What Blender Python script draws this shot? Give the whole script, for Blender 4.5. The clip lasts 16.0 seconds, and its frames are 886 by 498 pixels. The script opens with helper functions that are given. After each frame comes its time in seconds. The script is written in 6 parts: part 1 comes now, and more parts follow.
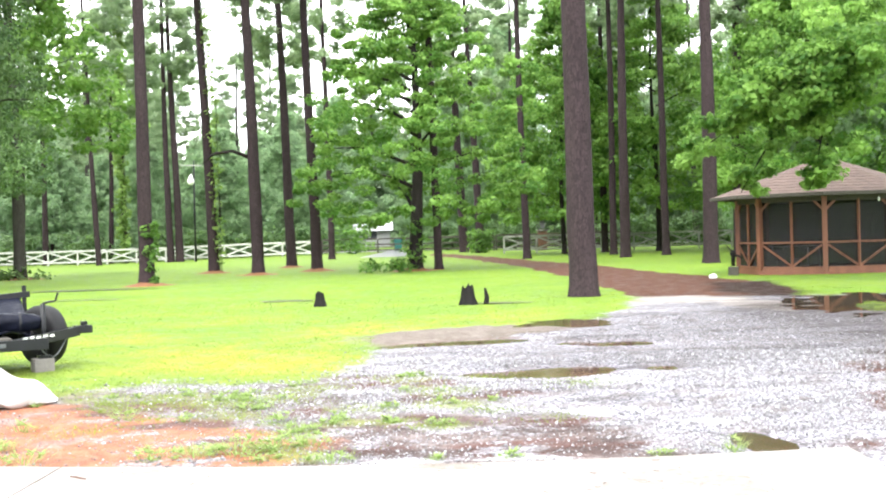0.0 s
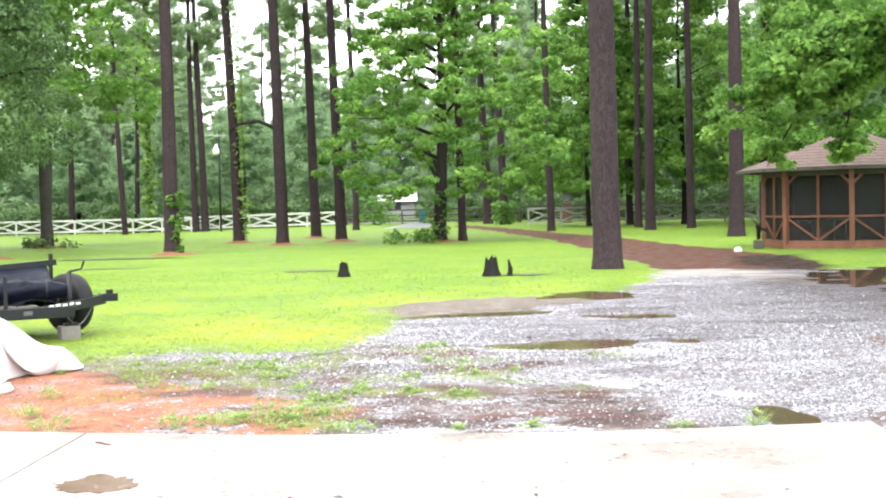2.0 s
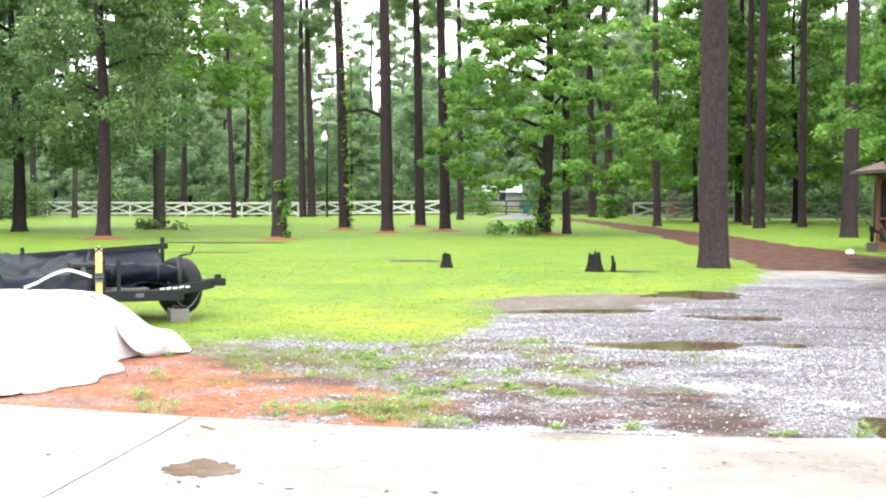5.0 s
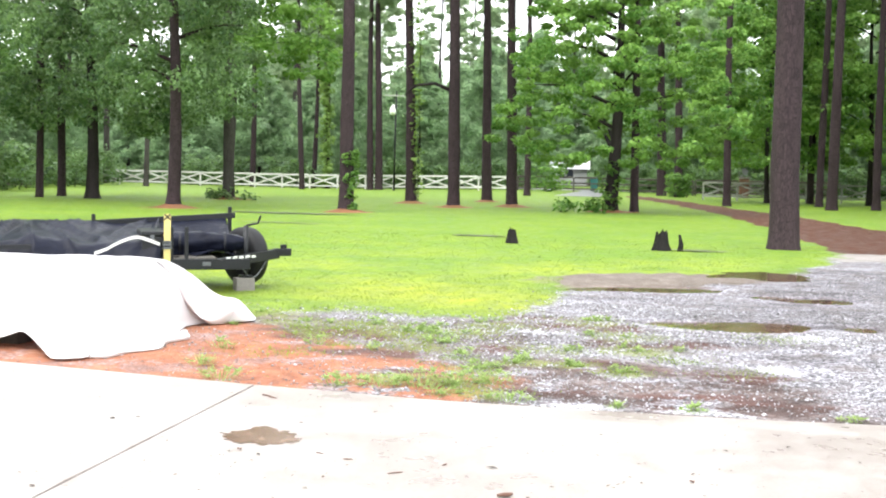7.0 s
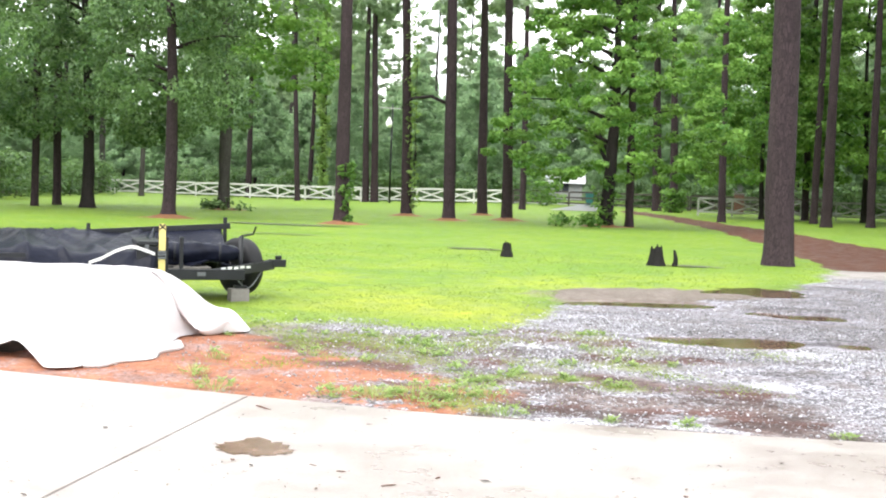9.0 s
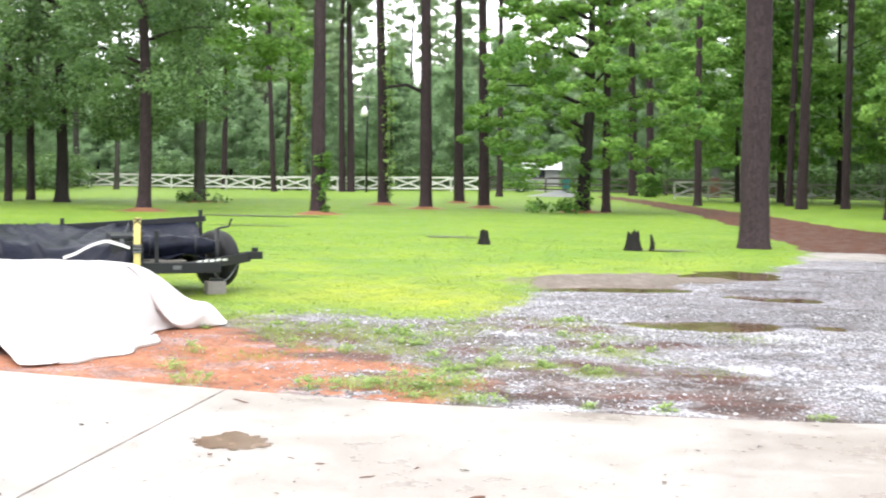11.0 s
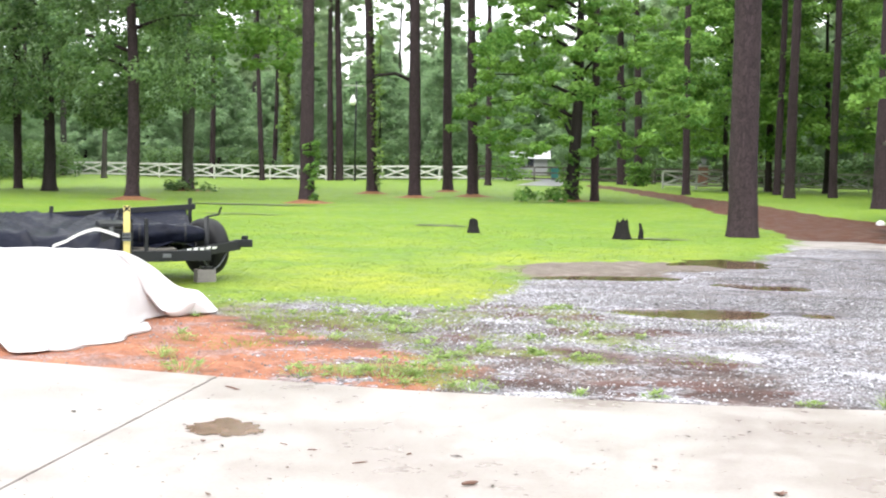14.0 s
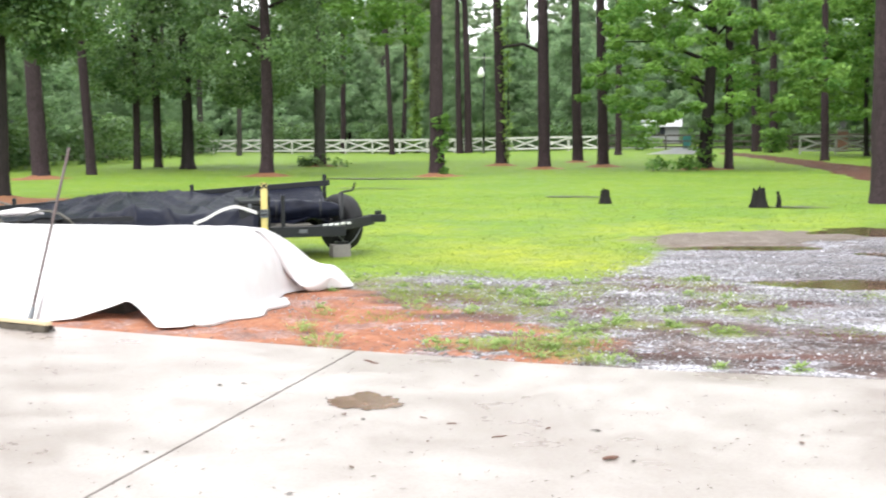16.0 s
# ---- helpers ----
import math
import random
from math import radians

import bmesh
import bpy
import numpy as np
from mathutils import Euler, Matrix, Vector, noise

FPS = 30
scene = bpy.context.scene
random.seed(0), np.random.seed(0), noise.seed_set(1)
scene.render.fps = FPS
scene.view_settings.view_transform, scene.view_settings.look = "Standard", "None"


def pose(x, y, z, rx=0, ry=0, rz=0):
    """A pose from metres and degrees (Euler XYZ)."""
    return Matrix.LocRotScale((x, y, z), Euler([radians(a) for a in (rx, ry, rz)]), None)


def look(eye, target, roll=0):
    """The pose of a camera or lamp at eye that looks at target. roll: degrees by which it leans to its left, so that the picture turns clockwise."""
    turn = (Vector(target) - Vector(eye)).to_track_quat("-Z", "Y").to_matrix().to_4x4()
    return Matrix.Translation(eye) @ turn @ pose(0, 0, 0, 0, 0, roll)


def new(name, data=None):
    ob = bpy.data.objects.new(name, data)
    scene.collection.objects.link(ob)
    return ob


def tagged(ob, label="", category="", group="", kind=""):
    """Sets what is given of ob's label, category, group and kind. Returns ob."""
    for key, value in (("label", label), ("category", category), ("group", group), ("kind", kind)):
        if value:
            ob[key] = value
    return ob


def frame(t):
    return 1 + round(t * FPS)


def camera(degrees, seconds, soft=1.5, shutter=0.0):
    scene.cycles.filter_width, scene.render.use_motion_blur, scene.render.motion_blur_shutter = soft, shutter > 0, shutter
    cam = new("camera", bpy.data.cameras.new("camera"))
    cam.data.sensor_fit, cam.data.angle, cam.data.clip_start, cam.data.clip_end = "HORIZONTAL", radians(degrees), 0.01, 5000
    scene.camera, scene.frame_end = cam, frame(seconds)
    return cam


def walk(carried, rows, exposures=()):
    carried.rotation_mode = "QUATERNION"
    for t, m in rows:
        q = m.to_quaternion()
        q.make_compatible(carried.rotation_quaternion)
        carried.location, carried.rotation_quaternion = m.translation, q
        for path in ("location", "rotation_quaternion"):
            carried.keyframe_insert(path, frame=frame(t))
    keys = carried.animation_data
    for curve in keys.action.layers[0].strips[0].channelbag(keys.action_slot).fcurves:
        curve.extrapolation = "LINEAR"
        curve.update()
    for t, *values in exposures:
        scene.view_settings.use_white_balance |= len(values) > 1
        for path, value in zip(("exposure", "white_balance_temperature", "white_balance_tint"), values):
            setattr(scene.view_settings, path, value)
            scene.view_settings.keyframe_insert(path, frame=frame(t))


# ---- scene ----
cam = camera(40.95, 16.0, soft=2.0, shutter=0.5)
PATH = [
    (0, (-0.010, -0.006, 1.472), (-0.036, 1.994, 1.452), -1.64),
    (0.5, (-0.004, -0.012, 1.472), (-0.043, 1.987, 1.421), -1.86),
    (1, (-0.006, -0.017, 1.473), (-0.092, 1.980, 1.406), -1.34),
    (1.5, (-0.004, -0.014, 1.473), (-0.104, 1.983, 1.406), -0.93),
    (2, (0.001, -0.013, 1.467), (-0.067, 1.985, 1.400), -1.26),
    (2.5, (0.002, -0.009, 1.468), (-0.050, 1.989, 1.396), -0.89),
    (3, (-0.021, -0.004, 1.467), (-0.175, 1.989, 1.410), -0.35),
    (3.2, (-0.018, -0.004, 1.479), (-0.219, 1.985, 1.419), -0.39),
    (5.3, (0.010, -0.040, 1.519), (-0.250, 1.941, 1.430), 0.58),
    (5.5, (0.014, -0.018, 1.508), (-0.285, 1.957, 1.415), 0.77),
    (6, (0.016, -0.008, 1.512), (-0.293, 1.966, 1.424), 1.12),
    (6.5, (0.016, -0.013, 1.508), (-0.299, 1.960, 1.413), 0.92),
    (7, (0.013, -0.003, 1.512), (-0.337, 1.963, 1.386), 1.37),
    (7.5, (0.010, 0.005, 1.513), (-0.339, 1.971, 1.399), 1.88),
    (8, (0.007, -0.007, 1.512), (-0.339, 1.960, 1.408), 2.23),
    (10.5, (0.011, 0.014, 1.509), (-0.322, 1.983, 1.396), 1.46),
    (11, (0.021, 0.019, 1.518), (-0.284, 1.992, 1.395), 1.03),
    (11.3, (0.043, 0.007, 1.485), (-0.087, 1.999, 1.360), -0.20),
    (11.5, (0.040, 0.061, 1.500), (0.040, 2.054, 1.325), -0.52),
    (11.7, (0.023, 0.021, 1.500), (0.059, 2.012, 1.313), -0.50),
    (12, (-0.000, 0.034, 1.511), (-0.057, 2.026, 1.341), -0.33),
    (12.5, (0.006, 0.022, 1.511), (-0.168, 2.008, 1.360), 0.01),
    (13, (0.005, 0.005, 1.519), (-0.206, 1.989, 1.375), 0.79),
    (13.5, (0.004, -0.003, 1.517), (-0.235, 1.978, 1.377), 0.79),
    (14, (0.005, -0.005, 1.507), (-0.280, 1.969, 1.366), 1.07),
    (14.5, (-0.008, -0.005, 1.516), (-0.341, 1.961, 1.350), 1.88),
    (15, (-0.008, -0.011, 1.512), (-0.350, 1.953, 1.349), 2.16),
    (15.5, (-0.029, 0.020, 1.520), (-0.436, 1.970, 1.343), 0.45),
    (16, (-0.033, 0.005, 1.518), (-0.531, 1.933, 1.328), -0.22),
]
walk(cam, [(t, look(eye, target, roll)) for t, eye, target, roll in PATH], exposures=[(0, 2.02), (1, 1.92), (3, 1.79), (5.5, 1.70), (8, 1.63), (12.5, 1.54), (14.5, 1.47), (16, 1.38)])

# ---- world and light: bright overcast sky after rain ----
world = bpy.data.worlds.new("overcast_sky")
scene.world = world
world.use_nodes = True
wn, wl = world.node_tree.nodes, world.node_tree.links
sky = wn.new("ShaderNodeTexSky")
sky.sky_type, sky.sun_disc = "NISHITA", False
sky.sun_elevation, sky.sun_rotation = radians(58), radians(205)
sky_soft = wn.new("ShaderNodeMixRGB")
sky_soft.inputs[0].default_value = 0.9
sky_soft.inputs[2].default_value = (10.2, 10.4, 10.6, 1)
wl.new(sky.outputs[0], sky_soft.inputs[1])
wl.new(sky_soft.outputs[0], wn["Background"].inputs[0])
wn["Background"].inputs[1].default_value = 0.12
sun = new("sun", bpy.data.lights.new("sun", "SUN"))
sun.data.energy, sun.data.angle, sun.data.color = 1.2, radians(40), (1.0, 0.97, 0.92)
sun.matrix_world = look((0, 0, 60), (14, 30, 0))


# ---- materials ----
def material(name, rough=0.6, metal=0.0, spec=0.5):
    m = bpy.data.materials.new(name)
    m.use_nodes = True
    b = m.node_tree.nodes["Principled BSDF"]
    b.inputs["Roughness"].default_value = rough
    b.inputs["Metallic"].default_value = metal
    b.inputs["Specular IOR Level"].default_value = spec
    return m, m.node_tree.nodes, m.node_tree.links, b


def coords(n, l, kind="Object", scale=(1, 1, 1)):
    tc, mp = n.new("ShaderNodeTexCoord"), n.new("ShaderNodeMapping")
    mp.inputs["Scale"].default_value = scale
    l.new(tc.outputs[kind], mp.inputs[0])
    return mp.outputs[0]


def noise_tex(n, l, vec, scale, detail=4, rough=0.6):
    t = n.new("ShaderNodeTexNoise")
    t.inputs["Scale"].default_value, t.inputs["Detail"].default_value, t.inputs["Roughness"].default_value = scale, detail, rough
    l.new(vec, t.inputs["Vector"])
    return t.outputs["Fac"]


def ramp(n, l, fac, stops):
    r = n.new("ShaderNodeValToRGB")
    while len(r.color_ramp.elements) < len(stops):
        r.color_ramp.elements.new(0.5)
    for e, (p, c) in zip(r.color_ramp.elements, stops):
        e.position, e.color = p, (*c, 1) if len(c) == 3 else c
    l.new(fac, r.inputs[0])
    return r.outputs[0]


def mix(n, l, fac, a, b, blend="MIX"):
    m = n.new("ShaderNodeMixRGB")
    m.blend_type = blend
    for socket, v in zip(m.inputs, (fac, a, b)):
        if isinstance(v, (int, float)):
            socket.default_value = v
        elif isinstance(v, tuple):
            socket.default_value = (*v, 1)
        else:
            l.new(v, socket)
    return m.outputs[0]


def calc(n, l, op, a, b=0.0, c=0.0, clamp=False):
    m = n.new("ShaderNodeMath")
    m.operation, m.use_clamp = op, clamp
    for socket, v in zip(m.inputs, (a, b, c)):
        if isinstance(v, (int, float)):
            socket.default_value = v
        else:
            l.new(v, socket)
    return m.outputs[0]


def bump(n, l, b, height, strength, distance=0.02):
    u = n.new("ShaderNodeBump")
    u.inputs["Strength"].default_value, u.inputs["Distance"].default_value = strength, distance
    l.new(height, u.inputs["Height"])
    l.new(u.outputs[0], b.inputs["Normal"])


def attr(n, name):
    a = n.new("ShaderNodeAttribute")
    a.attribute_name = name
    return a.outputs["Fac"]


def mottled(name, dark, light, scale=6.0, rough=0.6, metal=0.0, stretch=(1, 1, 1), grain=60.0, depth=0.3, distance=0.01, spec=0.5):
    """A surface with large stains and fine grain between two colours."""
    m, n, l, b = material(name, rough, metal, spec)
    v = coords(n, l, "Object", stretch)
    big, fine = noise_tex(n, l, v, scale, 5), noise_tex(n, l, v, grain, 3)
    both = calc(n, l, "MULTIPLY_ADD", fine, 0.45, calc(n, l, "MULTIPLY", big, 0.55))
    l.new(ramp(n, l, both, [(0.3, dark), (0.7, light)]), b.inputs["Base Color"])
    bump(n, l, b, both, depth, distance)
    return m


def leaf_material(name, dark, light, glow=0.45, rough=0.5):
    """Leaves that let some light through; tone varies leaf by leaf."""
    m, n, l, b = material(name, rough, 0.0, 0.28)
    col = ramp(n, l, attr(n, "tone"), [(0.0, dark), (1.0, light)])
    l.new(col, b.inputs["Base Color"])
    tr = n.new("ShaderNodeBsdfTranslucent")
    l.new(mix(n, l, 0.35, col, (0.26, 0.42, 0.10)), tr.inputs[0])
    ms = n.new("ShaderNodeMixShader")
    ms.inputs[0].default_value = glow
    l.new(b.outputs[0], ms.inputs[1])
    l.new(tr.outputs[0], ms.inputs[2])
    l.new(ms.outputs[0], n["Material Output"].inputs[0])
    return m


def bark_material(name, crack, plate, edge, scale=9.0):
    """Furrowed plates, longer than wide, each of its own tone."""
    m, n, l, b = material(name, 0.9, 0, 0.2)
    v = coords(n, l, "Object", (1, 1, 0.28))
    warp = mix(n, l, 0.12, v, n.new("ShaderNodeTexNoise").outputs["Color"])
    vor = n.new("ShaderNodeTexVoronoi")
    vor.feature = "DISTANCE_TO_EDGE"
    vor.inputs["Scale"].default_value = scale
    l.new(warp, vor.inputs["Vector"])
    cell = n.new("ShaderNodeTexVoronoi")
    cell.inputs["Scale"].default_value = scale
    l.new(warp, cell.inputs["Vector"])
    big, fine = noise_tex(n, l, v, 0.9, 4), noise_tex(n, l, v, 34, 4)
    tone = calc(n, l, "MULTIPLY_ADD", fine, 0.4, calc(n, l, "MULTIPLY_ADD", cell.outputs["Color"], 0.3, calc(n, l, "MULTIPLY", big, 0.4)))
    col = ramp(n, l, tone, [(0.3, plate), (0.75, edge)])
    gap = ramp(n, l, vor.outputs["Distance"], [(0.0, (0, 0, 0)), (0.10, (1, 1, 1))])
    l.new(mix(n, l, gap, crack, col), b.inputs["Base Color"])
    bump(n, l, b, mix(n, l, 0.6, gap, fine), 0.7, 0.02)
    return m


BARK = bark_material("pine_bark", (0.018, 0.012, 0.014), (0.020, 0.014, 0.016), (0.056, 0.038, 0.042), 24.0)
# lichen grey on the lawn; on the far pines this grey carries haze
BARK_GREY = mottled("lichen_and_haze_bark", (0.026, 0.022, 0.021), (0.086, 0.080, 0.072), 2.5, 0.85, 0, (1, 1, 0.3), 18.0, 0.8, 0.03, 0.12)
BARK_DARK = mottled("wet_bark", (0.009, 0.008, 0.008), (0.034, 0.027, 0.026), 3.0, 0.7, 0, (1, 1, 0.25), 20.0, 0.8, 0.03, 0.12)
SWEETGUM = leaf_material("sweetgum_leaves", (0.062, 0.165, 0.028), (0.270, 0.455, 0.105), 0.5)
OAK = leaf_material("oak_leaves", (0.028, 0.070, 0.028), (0.172, 0.275, 0.112), 0.44, 0.34)
MAPLE = leaf_material("maple_leaves", (0.050, 0.145, 0.022), (0.285, 0.480, 0.110), 0.52)
# woods and needles: distance haze is put into these pale, greyed greens
WOODS = leaf_material("hazed_woodland_leaves", (0.215, 0.330, 0.215), (0.400, 0.530, 0.340), 0.70)
NEEDLES = leaf_material("hazed_pine_needles", (0.18, 0.26, 0.155), (0.37, 0.46, 0.29), 0.55)
VINE = leaf_material("vine_leaves", (0.13, 0.23, 0.055), (0.34, 0.48, 0.15), 0.55)
IVY = leaf_material("ivy_leaves", (0.045, 0.120, 0.022), (0.165, 0.315, 0.060), 0.45)
WEED = leaf_material("weed_leaves", (0.13, 0.21, 0.06), (0.36, 0.46, 0.17), 0.5)
BLADES = leaf_material("grass_blades", (0.120, 0.188, 0.026), (0.275, 0.330, 0.050), 0.45)


# ---- mesh helpers ----
def finish(name, bm, mat, parent=None, smooth=False):
    me = bpy.data.meshes.new(name)
    bm.normal_update()
    bm.to_mesh(me)
    bm.free()
    me.materials.append(mat)
    if smooth:
        me.shade_smooth()
    ob = new(name, me)
    if parent is not None:
        ob.parent = parent
    return ob


def part(name, bm, mat, parent, label="", smooth=False):
    ob = finish(name, bm, mat, parent, smooth)
    return tagged(ob, label) if label else ob


def thing(name, label, category, m=None, group="", kind=""):
    ob = new(name)
    ob.empty_display_size = 0.2
    if m is not None:
        ob.matrix_world = m
    return tagged(ob, label, category, group, kind)


def box(x0, x1, y0, y1, z0, z1, bevel=0.0, bm=None, m=None):
    bm = bm or bmesh.new()
    r = bmesh.ops.create_cube(bm, size=1.0)["verts"]
    t = Matrix.LocRotScale(((x0 + x1) / 2, (y0 + y1) / 2, (z0 + z1) / 2), None, (x1 - x0, y1 - y0, z1 - z0))
    bmesh.ops.transform(bm, matrix=(m @ t) if m is not None else t, verts=r)
    if bevel:
        edges = list({e for v in r for e in v.link_edges})
        bmesh.ops.bevel(bm, geom=edges, offset=bevel, segments=2, affect="EDGES", profile=0.6)
    return bm


def beam(a, b, w, h, bm=None, bevel=0.0):
    """A straight timber from a to b, w wide and h high."""
    a, b = Vector(a), Vector(b)
    d = b - a
    q = d.to_track_quat("X", "Z").to_matrix().to_4x4()
    return box(0, d.length, -w / 2, w / 2, -h / 2, h / 2, bevel, bm, Matrix.Translation(a) @ q)


def tube(points, radii, sides=10, wobble=0.0, bm=None, cap=True, seed=0.0):
    """A round limb along points."""
    bm = bm or bmesh.new()
    pts = [Vector(p) for p in points]
    rings, side = [], None
    for i, p in enumerate(pts):
        d = (pts[min(i + 1, len(pts) - 1)] - pts[max(i - 1, 0)]).normalized()
        if side is None:
            side = d.orthogonal().normalized()
        side = (side - d * side.dot(d)).normalized()
        other = d.cross(side)
        ring = []
        for k in range(sides):
            a = 2 * math.pi * k / sides
            way = side * math.cos(a) + other * math.sin(a)
            r = radii[i] * (1 + wobble * noise.noise(Vector((way.x * 1.7 + seed, way.y * 1.7, p.z * 0.9 + p.x * 0.3))))
            ring.append(bm.verts.new(p + way * r))
        rings.append(ring)
    for ra, rb in zip(rings, rings[1:]):
        for k in range(sides):
            bm.faces.new((ra[k], ra[(k + 1) % sides], rb[(k + 1) % sides], rb[k]))
    if cap:
        bm.faces.new(rings[0][::-1])
        bm.faces.new(rings[-1])
    return bm


def blades_mesh(name, centres, axes, sides, tones, mat, folded=True):
    """Many small leaves in one mesh: each a lozenge folded along its rib."""
    n = len(centres)
    c, a, s = (np.asarray(v, float) for v in (centres, axes, sides))
    up = np.cross(a, s)
    up /= np.linalg.norm(up, axis=1, keepdims=True) + 1e-9
    width = np.linalg.norm(s, axis=1, keepdims=True)
    verts = np.stack([c - a, c + s * 0.9 + up * width * 0.35 - 0.15 * a, c + a, c - s * 0.9 + up * width * 0.35 - 0.15 * a], 1).reshape(-1, 3)
    idx = np.arange(n)[:, None] * 4
    tris = np.concatenate([idx + [0, 1, 2], idx + [0, 2, 3]], 1).reshape(-1, 3)
    me = bpy.data.meshes.new(name)
    me.vertices.add(len(verts))
    me.vertices.foreach_set("co", verts.astype(np.float32).ravel())
    me.loops.add(len(tris) * 3)
    me.loops.foreach_set("vertex_index", tris.astype(np.int32).ravel())
    me.polygons.add(len(tris))
    me.polygons.foreach_set("loop_start", (np.arange(len(tris)) * 3).astype(np.int32))
    me.attributes.new("tone", "FLOAT", "POINT").data.foreach_set("value", np.repeat(np.clip(tones, 0, 1), 4).astype(np.float32))
    me.update(calc_edges=True)
    me.materials.append(mat)
    return me


def leaf_cloud(name, rng, clumps, per, size, spread, mat, flat=0.5, long=1.25, level=1.0, vary=0.16, patchy=0.93):
    """Leaves in clumps: clumps are rows of x, y, z, radius. level: how far the leaves lie flat; vary and patchy: how far tones differ leaf by leaf and clump by clump."""
    cl = np.asarray(clumps, float)
    k = np.repeat(np.arange(len(cl)), per)
    d = rng.normal(size=(len(k), 3))
    d /= np.linalg.norm(d, axis=1, keepdims=True)
    rad = cl[k, 3] * rng.uniform(0.25, 1, len(k)) ** 0.6
    off = d * rad[:, None] * [1, 1, flat]
    c = cl[k, :3] + off * spread
    up = np.array([0, 0, level]) + rng.normal(size=(len(k), 3)) * 0.55 + d * 0.5
    up /= np.linalg.norm(up, axis=1, keepdims=True)
    a = np.cross(up, rng.normal(size=(len(k), 3)))
    a /= np.linalg.norm(a, axis=1, keepdims=True)
    s = np.cross(up, a)
    sz = size * rng.uniform(0.6, 1.25, len(k))[:, None]
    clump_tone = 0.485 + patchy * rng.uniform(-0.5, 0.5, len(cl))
    # upper leaves of a clump paler, lower ones darker: top light put into tone
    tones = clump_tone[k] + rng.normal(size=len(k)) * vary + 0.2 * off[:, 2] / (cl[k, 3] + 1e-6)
    return blades_mesh(name, c, a * sz * 0.5 * long, s * sz * 0.5, tones, mat)


def crown_clumps(rng, n, low, high, reach, shape=0.6, r=(0.5, 1.1), bare=0.3):
    """Clump centres for a crown from low to high, reach wide, ragged outside and hollow inside."""
    out = []
    while len(out) < n:
        u = rng.uniform()
        z = low + (high - low) * u
        w = reach * max(0.15, math.sin(math.pi * (u * 0.82 + 0.18) ** shape))
        ang = rng.uniform(0, 2 * math.pi)
        ragged = 1.0 + 0.45 * noise.noise(Vector((math.cos(ang) * 1.5, math.sin(ang) * 1.5, z * 0.35 + reach)))
        d = w * rng.uniform(bare, 1.0) ** 0.7 * ragged
        out.append((d * math.cos(ang), d * math.sin(ang), z, rng.uniform(*r)))
    return out


# ---- ground ----
def inside_distance(px, py, poly):
    """Signed distance to a polygon, positive inside."""
    p = np.asarray(poly, float)
    q = np.roll(p, -1, axis=0)
    best = np.full(px.shape, 1e9)
    odd = np.zeros(px.shape, bool)
    for (ax, ay), (bx, by) in zip(p, q):
        dx, dy = bx - ax, by - ay
        t = np.clip(((px - ax) * dx + (py - ay) * dy) / (dx * dx + dy * dy), 0, 1)
        best = np.minimum(best, np.hypot(px - ax - t * dx, py - ay - t * dy))
        cross = (ay > py) != (by > py)
        odd ^= cross & (px < dx * (py - ay) / (dy if dy else 1e-9) + ax)
    return np.where(odd, best, -best)


def smooth(v, a, b):
    t = np.clip((v - a) / (b - a), 0, 1)
    return t * t * (3 - 2 * t)


GRAVEL = [(-1.4, 6), (-1.8, 8.4), (-1.5, 9.6), (-2.4, 11.0), (-4.6, 12.3), (-3.2, 12.6), (-1.7, 12.7), (-1.2, 14.4), (-1.1, 16.2), (-0.2, 17.0), (0.6, 17.6), (1.3, 18.5), (2.3, 20.8),
          (3.9, 25.6), (4.5, 28.0), (6.5, 27.6), (7.6, 26.7), (10.5, 26.3), (14, 25.6), (30, 24), (30, -8), (2, -8)]
ROAD_DIRT = [(4.1, 27.2), (3.9, 31), (3.7, 42), (2.6, 60), (0.5, 78), (-3, 92), (-1, 94), (3.2, 76), (5.2, 62), (6.6, 52), (7.2, 44), (7.9, 38.0), (8.3, 33.4),
             (8.2, 30.0), (7.9, 27.8), (7.3, 26.4)]
CLAY = [(-14, 8.4), (-2.6, 7.2), (-1.5, 7.6), (-1.25, 8.9), (-2.3, 9.8), (-3.6, 10.9), (-4.6, 11.3), (-8, 11.5), (-14, 11.5)]
MUD = [(-1.7, 18.2), (-1.3, 19.2), (-0.2, 19.6), (1.0, 20.0), (2.6, 21.2), (2.3, 20.0), (1.1, 18.2), (0.4, 17.3), (-0.2, 16.9), (-0.8, 16.5), (-1.4, 16.8)]
SPARSE = [(-4.7, 11.0), (-4.6, 12.7), (-2.7, 12.5), (-1.6, 13.2), (-0.6, 12.2), (-1.2, 9.4), (-2.4, 9.6)]
WET = [(0.6, 13.9), (1.5, 17.0), (3.2, 21.5), (5.0, 23.5), (7.0, 26), (14, 25.6), (14, 5), (7, 9), (4, 12.6)]
SAND = [(3.6, 24.2), (4.2, 27.6), (6.3, 27.2), (7.0, 23.4), (5.9, 21.4), (5.3, 24.6)]
